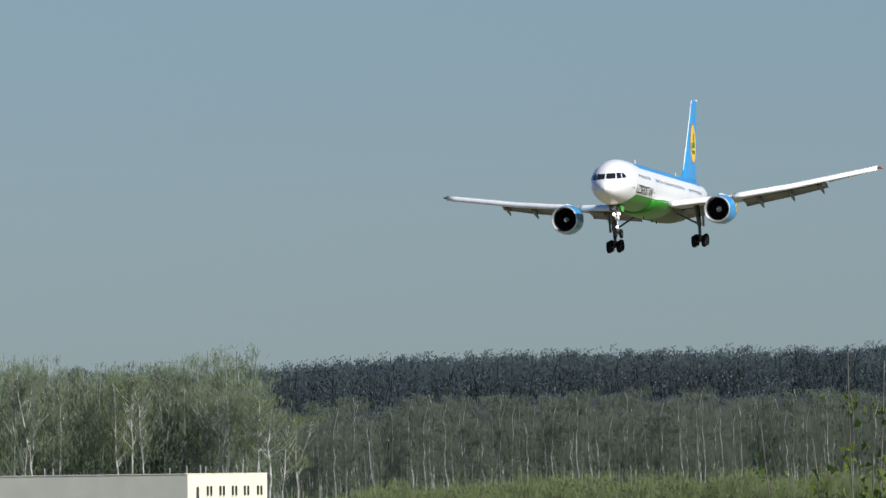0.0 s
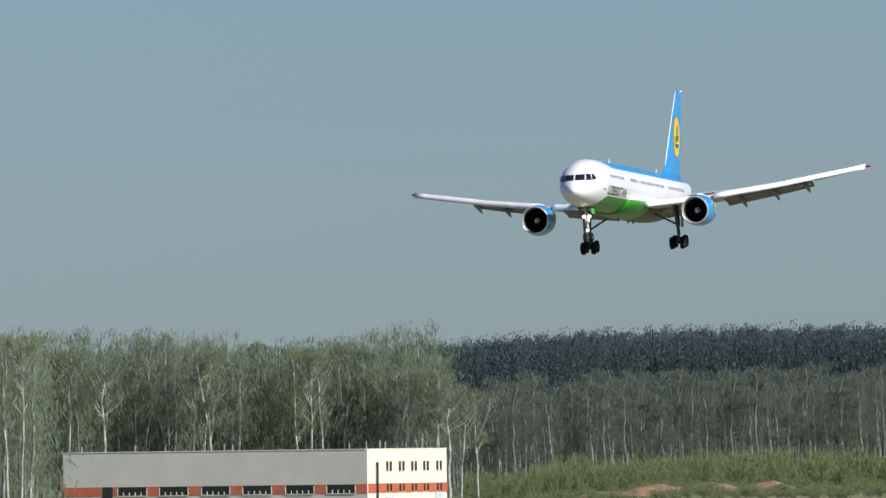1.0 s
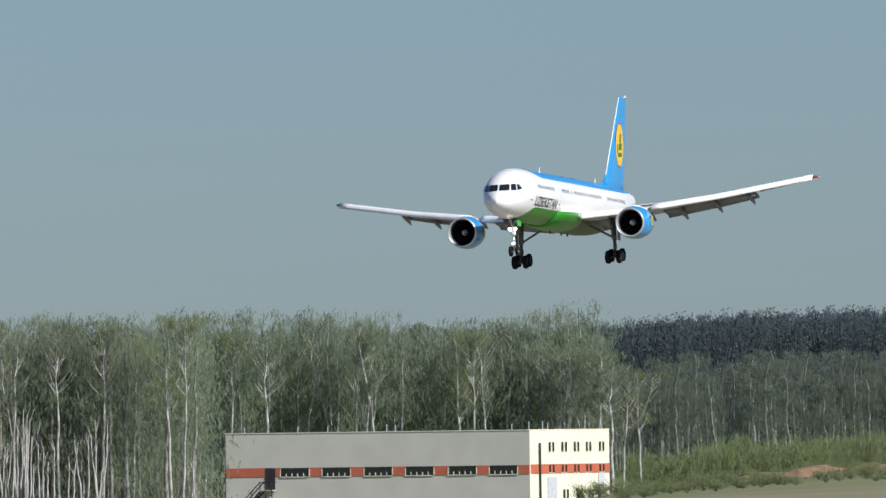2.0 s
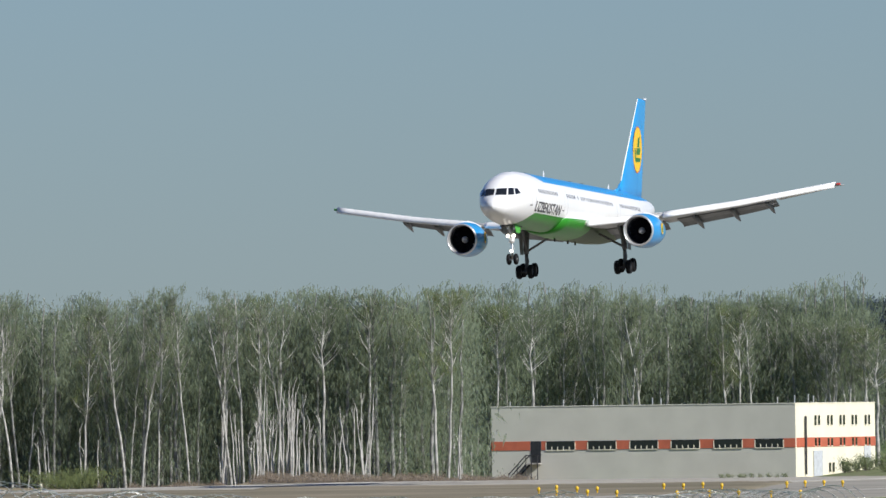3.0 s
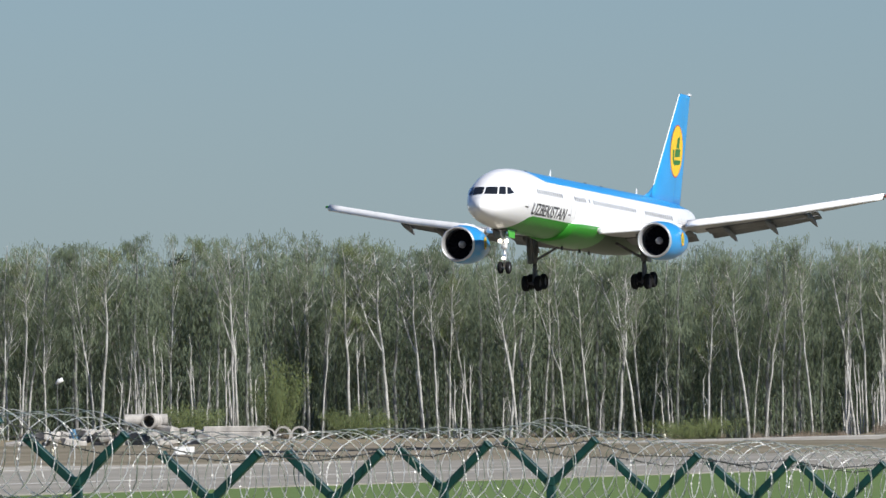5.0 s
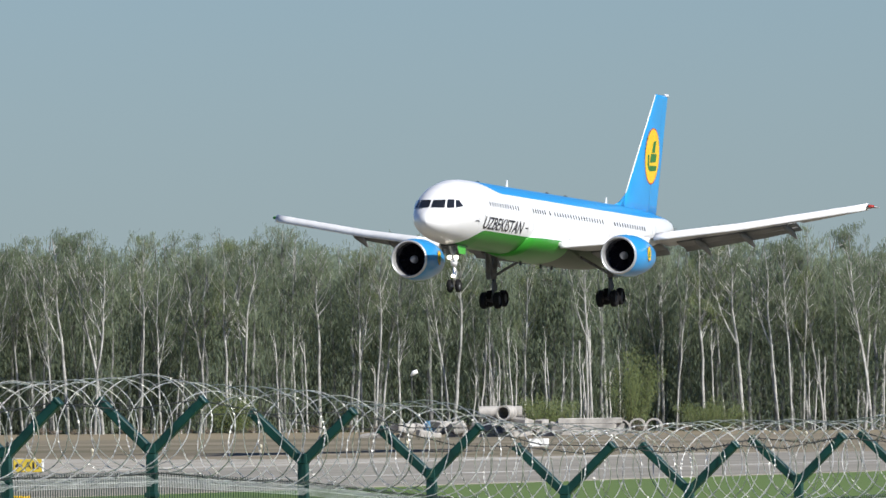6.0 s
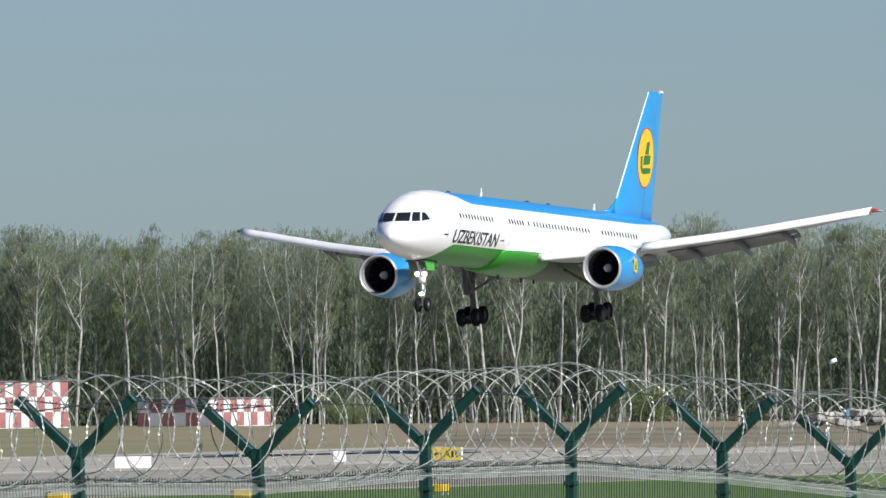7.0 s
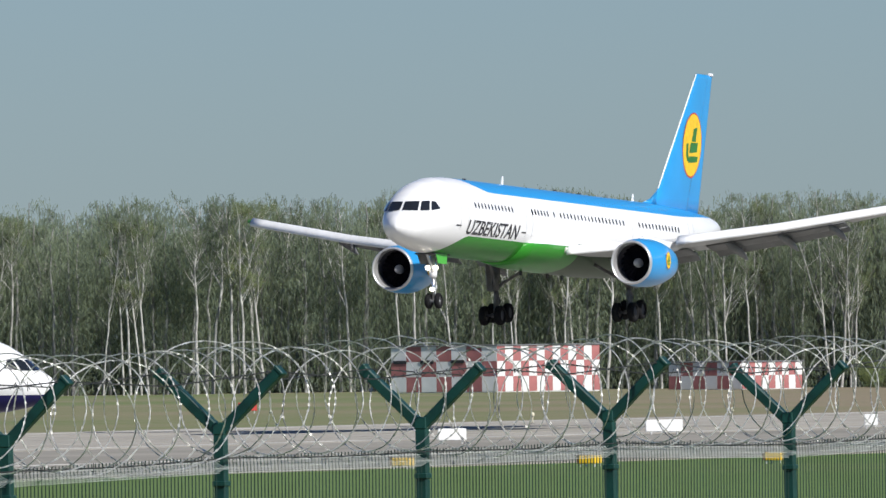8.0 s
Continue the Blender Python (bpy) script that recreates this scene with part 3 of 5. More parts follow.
def wheel(parent, m, radius, width):
    w = empty("wheel")
    w.parent = parent
    w.matrix_basis = m
    r, h = radius, width / 2
    prof = [(-h * 0.55, r * 0.52), (-h * 0.95, r * 0.62), (-h, r * 0.82), (-h * 0.72, r * 0.965), (-h * 0.3, r), (h * 0.3, r), (h * 0.72, r * 0.965), (h, r * 0.82), (h * 0.95, r * 0.62), (h * 0.55, r * 0.52)]
    t = turned(prof, 24)
    bmesh.ops.rotate(t, cent=(0, 0, 0), matrix=Matrix.Rotation(radians(90), 3, "Z"), verts=t.verts)
    part("tyre", t, RUBBER, w, "black tyre", True)
    t = turned([(-h * 0.6, 0.05), (-h * 0.5, r * 0.3), (-h * 0.62, r * 0.53), (h * 0.62, r * 0.53), (h * 0.5, r * 0.3), (h * 0.6, 0.05)], 18, True)
    bmesh.ops.rotate(t, cent=(0, 0, 0), matrix=Matrix.Rotation(radians(90), 3, "Z"), verts=t.verts)
    part("rim", t, RIM, w, "dark wheel rim", True)


def nose_gear(plane, belly, lift):
    g = empty("nose_gear")
    g.parent = plane
    g.matrix_basis = pose(17.75, 0, lift)
    part("strut", tube([(0.1, 0, -1.7), (0.06, 0, -2.9), (0.05, 0, -3.05)], [0.14, 0.12, 0.11], 12), STEEL, g, "", True)
    part("oleo", tube([(0.05, 0, -2.95), (0.0, 0, -4.28)], 0.075, 12), BARE, g, "polished oleo", True)
    part("drag_brace", tube([(1.0, 0.0, -1.75), (0.08, 0.0, -2.85)], 0.07, 8), STEEL, g)
    part("axle", tube([(0, -0.34, -4.3), (0, 0.34, -4.3)], 0.06, 10), STEEL, g)
    part("torque_link", tube([(-0.1, 0, -3.05), (-0.38, 0, -3.5), (-0.08, 0, -4.0)], 0.045, 6), STEEL, g)
    part("steering_collar", tube([(0.05, 0, -2.75), (0.05, 0, -3.1)], 0.2, 14), WHITE, g, "white steering collar", True)
    for y in (-0.26, 0.26):
        wheel(g, pose(0, y, -4.3), 0.40, 0.24)
        part("landing_light", turned([(0.30, 0.005), (0.29, 0.12), (0.18, 0.14), (0.05, 0.06)], 14, True), LIT, g, "lit landing light").matrix_basis = pose(0.05, y * 0.85, -2.62)
        part("gear_door", loft([[(0.95, y * 2.0, -1.92), (-0.6, y * 2.0, -1.92), (-0.6, y * 1.9, -2.42), (0.6, y * 1.9, -2.42)], [(0.95, y * 1.9, -1.92), (-0.6, y * 1.9, -1.92), (-0.6, y * 1.8, -2.42), (0.6, y * 1.8, -2.42)]]), (GREEN_DOOR if y > 0 else DARK_WING) if belly else WHITE, g, "bright green gear door" if belly and y > 0 else "")
    part("taxi_light", turned([(0.26, 0.005), (0.25, 0.10), (0.05, 0.11)], 14, True), LIT, g, "lit taxi light").matrix_basis = pose(0.08, 0.0, -3.72)
    part("wheel_well", box((-1.05, -0.5, -1.9), (1.3, 0.5, -1.975), 0.0), DARK_METAL, g)


def main_gear(plane, side, lift):
    g = empty("main_gear")
    g.parent = plane
    g.matrix_basis = pose(-0.45, side * 3.70, lift)
    part("strut", tube([(0.1, side * -0.1, -1.1), (0.05, 0, -2.7), (0.0, 0, -2.95)], [0.22, 0.20, 0.18], 14), GEAR_DARK, g, "", True)
    part("oleo", tube([(0, 0, -2.9), (0, 0, -4.15)], 0.13, 12), GEAR_DARK, g, "", True)
    part("side_brace", tube([(0.0, side * -1.9, -1.75), (0.0, side * -0.1, -2.75)], 0.085, 8), GEAR_DARK, g)
    part("drag_brace", tube([(1.25, side * -0.1, -1.3), (0.05, 0, -2.8)], 0.08, 8), GEAR_DARK, g)
    part("torque_link", tube([(-0.15, 0, -3.0), (-0.5, 0, -3.45), (-0.12, 0, -4.0)], 0.06, 6), GEAR_DARK, g)
    tilt = 9.0
    part("bogie_beam", tube([(0.62, 0, 0), (-0.62, 0, 0)], 0.12, 10), DARK_METAL, g).matrix_basis = pose(0, 0, -4.2, 0, tilt, 0)
    for x in (0.57, -0.57):
        z = -4.2 - x * math.sin(radians(tilt))
        part("axle", tube([(x, -0.5, z), (x, 0.5, z)], 0.07, 8), DARK_METAL, g)
        for y in (-0.43, 0.43):
            wheel(g, pose(x, y, z), 0.51, 0.37)
    d = side * 0.36
    part("gear_door", loft([[(0.55, d, -1.35), (-0.55, d, -1.35), (-0.42, d * 0.9, -3.0), (0.42, d * 0.9, -3.0)], [(0.55, d * 1.15, -1.35), (-0.55, d * 1.15, -1.35), (-0.42, d * 1.02, -3.0), (0.42, d * 1.02, -3.0)]]), DARK_WING, g, "grey gear door")


def lettering(text, height, length, s0, z0, plane):
    """Capital letters along the port side, bent to the skin."""
    cu = bpy.data.curves.new("lettering", "FONT")
    cu.body, cu.size, cu.shear, cu.extrude, cu.offset = text, 1.0, 0.28, 0.004, 0.012
    ob = new("lettering", cu)
    me = bpy.data.meshes.new_from_object(ob.evaluated_get(bpy.context.evaluated_depsgraph_get()))
    bpy.data.objects.remove(ob)
    bm = bmesh.new()
    bm.from_mesh(me)
    xs, ys = [v.co.x for v in bm.verts], [v.co.y for v in bm.verts]
    bmesh.ops.triangulate(bm, faces=bm.faces)
    for _ in range(2):
        bmesh.ops.subdivide_edges(bm, edges=[e for e in bm.edges if e.calc_length() > 0.18], cuts=1)
        bmesh.ops.triangulate(bm, faces=bm.faces)
    for v in bm.verts:
        s = s0 + (v.co.x - min(xs)) / (max(xs) - min(xs)) * length
        z = z0 + (v.co.y - min(ys)) / (max(ys) - min(ys)) * height
        v.co = Vector((23 - s, side_y(s, z, 0.02 + v.co.z), z))
    return part("lettering", bm, INK, plane, "black slanted capitals")


def airliner(name, paint, cowl, fin_paint, full=True, lift=0.0):
    plane = empty(name)
    body = part("fuselage", fuselage_bm(), paint, plane, "", True)
    # belly fairing round the wing root
    rings = []
    for s, k in ((13.9, 0.02), (14.8, 0.42), (16.0, 0.78), (18.0, 0.98), (24.0, 1.0), (27.5, 0.92), (30.0, 0.55), (31.5, 0.05)):
        rings.append([(23 - s, (1.62 + 0.52 * k) * math.sin(a), -0.95 - 0.2 * (1 - k) - (0.85 + 0.48 * k) * math.cos(a) * (1 if math.cos(a) > 0 else 0.35)) for a in [2 * math.pi * j / 32 for j in range(32)]])
    part("belly_fairing", loft(rings), paint, plane, "", True)
    # cockpit panes
    for sgn in (1, -1):
        for corners in (((0.06, 0.12), (0.80, 0.10), (0.74, 0.60), (0.06, 0.58)), ((0.90, 0.10), (1.22, 0.12), (1.10, 0.62), (0.82, 0.61)), ((1.28, 0.13), (1.50, 0.24), (1.30, 0.58), (1.16, 0.62))):
            bm = skin_patch(corners, "front", 14, 8)
            part("cockpit_window", mirrored(bm) if sgn < 0 else bm, GLASS_DARK, plane, "dark cockpit pane", True)
    # cabin windows, one mesh, both sides
    pane = None
    for s0, s1, n in ((6.56, 11.73, 12), (14.55, 16.74, 6), (17.67, 17.67, 1), (18.62, 27.71, 19), (30.05, 36.04, 13)):
        for i in range(n):
            s = s0 + (s1 - s0) * i / max(1, n - 1)
            for sgn in (1, -1):
                z = 0.60
                y = side_y(s, z, 0.006)
                lean = math.degrees(math.asin(min(1, (z - body_at(s)[0]) / body_at(s)[1])))
                if pane is None:
                    bm = bmesh.new()
                    bmesh.ops.create_circle(bm, cap_ends=True, segments=10, radius=1)
                    for v in bm.verts:
                        v.co = Vector((v.co.x * 0.105, 0.0, v.co.y * 0.165))
                    bmesh.ops.solidify(bm, geom=bm.faces[:], thickness=0.008)
                    pane = part("cabin_window", bm, PANE, plane)
                    pane.matrix_basis = pose(23 - s, y, z, lean, 0, 0)
                else:
                    again(pane, pose(23 - s, sgn * y, z, sgn * lean, 0, 0))
    # door seams
    for s in (4.65, 13.6, 28.9, 38.0):
        for sgn in (1, -1):
            bm = bmesh.new()
            for a, b in ((s - 0.03, s + 0.01), (s + 0.86, s + 0.90)):
                pb = skin_patch(((a, -0.75), (b, -0.75), (b, 1.05), (a, 1.05)), "side", 1, 8, 0.006)
                me = bpy.data.meshes.new("seam")
                pb.to_mesh(me)
                pb.free()
                bm.from_mesh(me)
            part("door_seam", mirrored(bm) if sgn < 0 else bm, LINE_GREY, plane)
    wing(plane, 1, "port_wing")
    wing(plane, -1, "starboard_wing")
    for sgn in (1, -1):
        engine(plane, sgn, cowl)
        main_gear(plane, sgn, lift)
    nose_gear(plane, full, lift)
    # fin and rudder
    def fin_ring(z, x0, x1):
        t = (z - 1.6) / (9.35 - 1.6)
        le = -13.4 + (-20.58 + 13.4) * t
        te = -20.5 + (-22.95 + 20.5) * t
        ch = le - te
        return [(p[0], p[1], z) for p in foil(le, ch, z, 0, 0.095, 0, 10, x0, x1, True)]
    zs = [1.2, 2.5, 4.0, 5.5, 7.0, 8.4, 9.1, 9.3]
    fin = part("fin", loft([fin_ring(z, 0.0, 0.72) for z in zs]), fin_paint, plane, "tall blue swept fin", True)
    part("rudder", loft([fin_ring(z, 0.722, 1.0) for z in [1.7] + zs[1:]]), fin_paint, fin, "", True)
    part("dorsal_fillet", loft([[(-12.2, -0.02, 2.0), (-12.2, 0.02, 2.0), (-12.2, 0.0, 2.05)], [(-13.4, -0.08, 1.95), (-13.4, 0.08, 1.95), (-13.4, 0.0, 2.32)], [(-14.8, -0.14, 1.9), (-14.8, 0.14, 1.9), (-14.8, 0.0, 2.95)]]), fin_paint, fin, "", True)
    part("fin_light", box((-22.95, -0.08, 9.26), (-22.5, 0.08, 9.42), 0.03), WHITE, fin, "small white fin-tip light")
    part("leading_edge", tube([(-13.42 - (z - 1.6) * 0.9265, 0, z) for z in (2.9, 4.5, 6.0, 7.5, 9.25)], [0.05, 0.05, 0.045, 0.045, 0.04], 8), BARE_WHITE, fin, "polished leading edge", True)
    if full:
        for sgn in (1, -1):
            bm = bmesh.new()
            emblem(bm, 1.42, 1.68)
            for v in bm.verts:
                v.co.x += 0.22 * sgn * v.co.y
            ob = part("emblem", bm, [YELLOW, GREEN, RED], fin, "yellow oval with a green mark")
            ob.matrix_basis = pose(-19.55, sgn * 0.100, 5.43, 90, 0, 90 + sgn * 91.3)
    # tailplane
    for sgn in (1, -1):
        rings = [foil(-16.9 - (y - 0.8) * 0.66, 4.2 - (y - 0.8) * 0.36, y, 0.42 + 0.09 * (y - 0.8), 0.10, 0.0, 9) for y in (0.5, 2.0, 4.0, 6.0, 7.4, 7.6)]
        bm = loft(rings)
        part("tailplane", mirrored(bm) if sgn < 0 else bm, GREY_WING, plane, "pale grey tailplane", True)
    # aerials on the roof and small drains below
    for s, h in ((14.95, 0.48), (33.8, 0.42)):
        part("blade_aerial", loft([[(23 - s + 0.16, -0.02, 2.0), (23 - s - 0.16, -0.02, 2.0), (23 - s - 0.16, 0.02, 2.0), (23 - s + 0.16, 0.02, 2.0)], [(23 - s - 0.02, -0.012, 2.03 + h), (23 - s - 0.16, -0.012, 2.03 + h), (23 - s - 0.16, 0.012, 2.03 + h), (23 - s - 0.02, 0.012, 2.03 + h)]]), WHITE, plane, "white blade aerial")
    for s in (9.6, 22.5, 26.0):
        part("beacon", turned([(-0.16, 0.01), (-0.12, 0.08), (0.12, 0.08), (0.16, 0.01)], 10, True), DARK_METAL, plane, "", True).matrix_basis = pose(23 - s, 0, 2.06)
    for s in (17.5, 21.3, 23.4):
        part("belly_drain", box((23 - s - 0.14, -0.04, -2.50), (23 - s + 0.14, 0.04, -2.24), 0.02), DARK_METAL, plane)
    part("exhaust_cone", turned([(-23.55, 0.15), (-23.95, 0.10), (-23.95, 0.06)], 14, True), DARK_METAL, plane).matrix_basis = pose(0, 0, 1.13)
    return plane


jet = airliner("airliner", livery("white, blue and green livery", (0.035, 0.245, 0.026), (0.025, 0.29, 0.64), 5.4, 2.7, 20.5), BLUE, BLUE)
tagged(jet, "white, blue and green twin-engine airliner, gear down, about to land", "airplane")
lettering("UZBEKISTAN", 0.74, 7.2, 5.5, -0.92, jet)
for s in (4.05, 12.95):
    part("dash_mark", skin_patch(((s, -0.56), (s + 0.66, -0.56), (s + 0.62, -0.49), (s + 0.1, -0.49)), "side", 4, 1, 0.015), INK, jet)
# ---- fence with Y-shaped post tops and razor wire, on the bank before the camera ----
FENCE_YAW, FENCE_Q = radians(14.3), 27.25
POST_AZ = [-8.05, -7.181, -6.373, -5.615, -4.912, -4.237, -3.607, -3.059, -2.491, -2.010, -1.508, -1.042, -0.632, -0.228, 0.162, 0.523, 0.865, 1.219, 1.553, 1.85, 2.14, 2.42, 2.69, 2.95, 3.20]
FORK_Z = [-0.50, -0.49, -0.46, -0.46, -0.45, -0.49, -0.44, -0.44, -0.53, -0.65, -0.79, -0.81, -0.78, -0.77, -0.91, -0.96, -1.02, -1.06, -1.09, -1.10, -1.11, -1.12, -1.12, -1.12, -1.12]
FDIR = Vector((math.sin(FENCE_YAW), math.cos(FENCE_YAW), 0))
FLEFT = Vector((-math.cos(FENCE_YAW), math.sin(FENCE_YAW), 0))


def make_fence():
    fence = tagged(empty("fence"), "dark green welded mesh fence with forked post tops", "fence")
    forks = []
    for az, z in zip(POST_AZ, FORK_Z):
        s = FENCE_Q / math.tan(FENCE_YAW - radians(az))
        p = FDIR * s + FLEFT * FENCE_Q
        forks.append(Vector((p.x, p.y, EYE + z)))
    turn = math.degrees(math.atan2(-FDIR.x, FDIR.y))  # local y runs along the fence, x to its right
    post = None
    rnd = random.Random(4)
    for i, f in enumerate(forks):
        m = pose(f.x, f.y, f.z, rnd.uniform(-0.6, 0.6), rnd.uniform(-1.0, 0.3), turn)
        if post is None:
            bm = bmesh.new()
            add_box(bm, (-0.03, -0.03, -2.95), (0.03, 0.03, 0.0), 0.006)
            add_box(bm, (-0.034, -0.034, -0.035), (0.034, 0.034, 0.03), 0.006)
            post = part("post", bm, FENCE_GREEN, fence, "square dark green post")
            post.matrix_basis = m
            for sgn in (1, -1):
                a = part("arm", box((-0.027, -0.03, 0.0), (0.027, 0.03, 0.43), 0.006), FENCE_GREEN, post)
                a.matrix_basis = pose(sgn * 0.012, 0, -0.012, 0, sgn * 46.5, 0)
                c = part("cap", box((-0.031, -0.034, 0.0), (0.031, 0.034, 0.02), 0.005), FENCE_GREEN, a)
                c.matrix_basis = pose(0, 0, 0.425)
            for z in (-0.28, -1.4, -2.3):
                part("clamp", box((-0.036, -0.042, z - 0.014), (0.036, 0.042, z + 0.014), 0.004), FENCE_GREEN, post, "bolted clamp")
        else:
            q = again(post, m)
            for ch in post.children:
                cc = again(ch, ch.matrix_basis, q)
                for g in ch.children:
                    again(g, g.matrix_basis, cc)
    # mesh panels, one mesh for all, stretched a little from post to post
    def wires(prof, rails, r, thin_rail=0.003):
        bm = bmesh.new()
        for k in range(60):
            y = (k + 0.5) / 60
            for (x0, z0), (x1, z1) in zip(prof, prof[1:]):
                ry = r / 3
                vs = [bm.verts.new(p) for p in ((x0 - r, y - ry, z0), (x0 + r, y - ry, z0), (x0, y + ry * 1.2, z0), (x1 - r, y - ry, z1), (x1 + r, y - ry, z1), (x1, y + ry * 1.2, z1))]
                for i, j in ((0, 1), (1, 2), (2, 0)):
                    bm.faces.new((vs[i], vs[j], vs[j + 3], vs[i + 3]))
        for x, z in rails:
            add_box(bm, (x - thin_rail, 0.0, z - thin_rail), (x + thin_rail, 1.0, z + thin_rail))
        return bm

    bm = wires([(0, 0.025), (0, -0.001), (0.004, -0.062), (0, -0.75), (0.035, -0.785), (0.0, -0.82), (0, -1.5), (0.035, -1.535), (0, -1.57), (0, -2.3)], ((0.006, -0.55), (0.041, -0.785), (0.006, -1.0), (0.006, -1.25), (0.041, -1.535), (0.006, -2.25)), 0.0030)
    fold_bm = wires([(0.0, 0.0), (0.0, -0.006), (0.05, -0.034), (0.0, -0.062)], ((0.006, -0.002), (0.056, -0.034), (0.006, -0.062)), 0.0034, 0.0006)
    mesh_part = None
    for a, b in zip(forks, forks[1:]):
        d = b - a
        m = Matrix.Translation((a.x, a.y, a.z - 0.165)) @ pose(0, 0, 0, 0, 0, turn) @ pose(0, 0, 0, math.degrees(math.asin(d.z / d.length))) @ Matrix.Diagonal((1, d.length, 1, 1))
        if mesh_part is None:
            mesh_part = part("mesh_panel", bm, PANEL_WIRE, fence, "welded wire mesh panel with folded ribs")
            mesh_part.matrix_basis = m
            fold = part("top_rib", fold_bm, FOLD_WIRE, mesh_part, "folded top rib, sunlight put into its pale colour")
        else:
            again(fold, Matrix.Identity(4), again(mesh_part, m))
    return fence, forks


PANEL_WIRE = material("coated mesh wire", (0.035, 0.07, 0.055), 0.4, vary=0.2, scale=4)
# sun caught by the upturned folds is put into this pale colour
FOLD_WIRE = material("worn bright fold wire", (0.68, 0.70, 0.68), 0.35, 0.1, vary=0.2, scale=4)
fence, FORKS = make_fence()


def along_fence(u):
    """A point on the line of fork tops, u spans along."""
    i = max(0, min(len(FORKS) - 2, int(u)))
    return FORKS[i].lerp(FORKS[i + 1], u - i)


def make_razor_wire():
    """Two opposed helices of flat barbed tape that lie in the forks."""
    pieces = [([], [], []) for _ in range(len(FORKS) - 1)]
    here = [0]
    rnd = random.Random(9)
    spans = len(FORKS) - 1
    right = -FLEFT

    def piece(a, b, side, w, kind=0):
        verts, faces, kinds = pieces[here[0]]
        kinds.append(kind)
        i = len(verts)
        verts.extend((a - side * w, a + side * w, b + side * w, b - side * w))
        faces.append((i, i + 1, i + 2, i + 3))

    for hand, phase, loops, size in ((1, 0.0, 7.3, 0.292), (-1, 1.3, 4.6, 0.280)):
        n = int(spans * loops * 54)
        prev = None
        for k in range(n):
            u = spans * k / n
            here[0] = min(spans - 1, int(u))
            ang = hand * 2 * math.pi * loops * u + phase
            wob = math.sin(u * 1.7 + phase) * 0.025 + math.sin(u * 4.3 + 2 * phase) * 0.012
            sag = -0.035 * math.sin(math.pi * (u % 1.0))
            r = size + 0.016 * math.sin(u * 5.1 + phase * 3) + rnd.uniform(-0.002, 0.002)
            c = along_fence(u) + Vector((0, 0, 0.145 + sag + 0.018 * math.sin(u * 2.9 + phase)))
            lean = 0.05 * math.cos(ang) * math.sin(u * 1.3)
            radial = right * math.cos(ang) + Vector((0, 0, 1)) * math.sin(ang)
            p = c + radial * r + right * wob + FDIR * lean
            if prev is not None:
                d = (p - prev).normalized()
                s1 = d.cross(radial).normalized()
                tw = 1.1 * math.sin(u * 9.0 + phase) + rnd.uniform(-0.3, 0.3)
                flat = s1 * math.cos(tw) + radial * math.sin(tw)
                piece(prev, p, s1, 0.0031)
                piece(prev, p, radial, 0.0031)
                if rnd.random() < 0.9:
                    mid = (p + prev) / 2
                    piece(mid - d * 0.007, mid + d * 0.0065, flat, 0.0046, 1)
                    if k % 2 == 0:
                        piece(mid - d * 0.007, mid + d * 0.0065, d.cross(flat).normalized(), 0.0046, 1)
            prev = p
    top = tagged(empty("razor_wire"), "shiny galvanised razor wire coils lying in the fence forks", "razor wire")
    for verts, faces, kinds in pieces:
        o = new("coil", sheet("coil", verts, faces, TAPE))
        o.data.materials.append(GALV)
        o.data.polygons.foreach_set("material_index", np.array(kinds, np.int32))
        o.parent = top


make_razor_wire()


def make_strands():
    for x, z, name in ((0.285, 0.285, "barbed_wire"), (-0.285, 0.285, "barbed_wire"), (0.06, -0.15, "barbed_wire")):
        bm = bmesh.new()
        pts = []
        for i in range((len(FORKS) - 1) * 4 + 1):
            u = i / 4
            pts.append(along_fence(min(u, len(FORKS) - 1.001)) - FLEFT * x + Vector((0, 0, z - (0.05 if z > 0 else 0.012) * math.sin(math.pi * (u % 1.0)) ** 2)))
        add_tube(bm, pts, 0.0045, 4)
        rnd = random.Random(3)
        for a, b in zip(pts, pts[1:]):
            for k in range(5):
                p = a.lerp(b, (k + rnd.random()) / 5)
                d = Vector((rnd.uniform(-1, 1), rnd.uniform(-1, 1), rnd.uniform(-1, 1))).normalized() * 0.025
                add_tube(bm, [p - d, p + d], 0.002, 3, False)
        tagged(put(name, bm, WIRE_DARK), "dark strand of barbed wire strung between post arms", "barbed wire", group="barbed wire strands")


make_strands()
# ---- woods ----
def leaf_cloud(rs, centres, sizes, stretch=1.6):
    """Small triangles, each its own island, about the given centres."""
    n = len(centres)
    a = rs.normal(size=(n, 3))
    a /= np.linalg.norm(a, axis=1)[:, None]
    b = rs.normal(size=(n, 3))
    b -= a * (a * b).sum(1)[:, None]
    b /= np.linalg.norm(b, axis=1)[:, None]
    s = np.asarray(sizes)[:, None]
    p0 = centres + a * s * 0.62
    p1 = centres - a * s * 0.36 + b * s * 0.55
    p2 = centres - a * s * 0.36 - b * s * 0.55
    for p in (p0, p1, p2):
        p[:, 2] = centres[:, 2] + (p[:, 2] - centres[:, 2]) * stretch
    v = np.stack([p0, p1, p2], 1).reshape(-1, 3)
    return v, np.arange(3 * n).reshape(-1, 3)


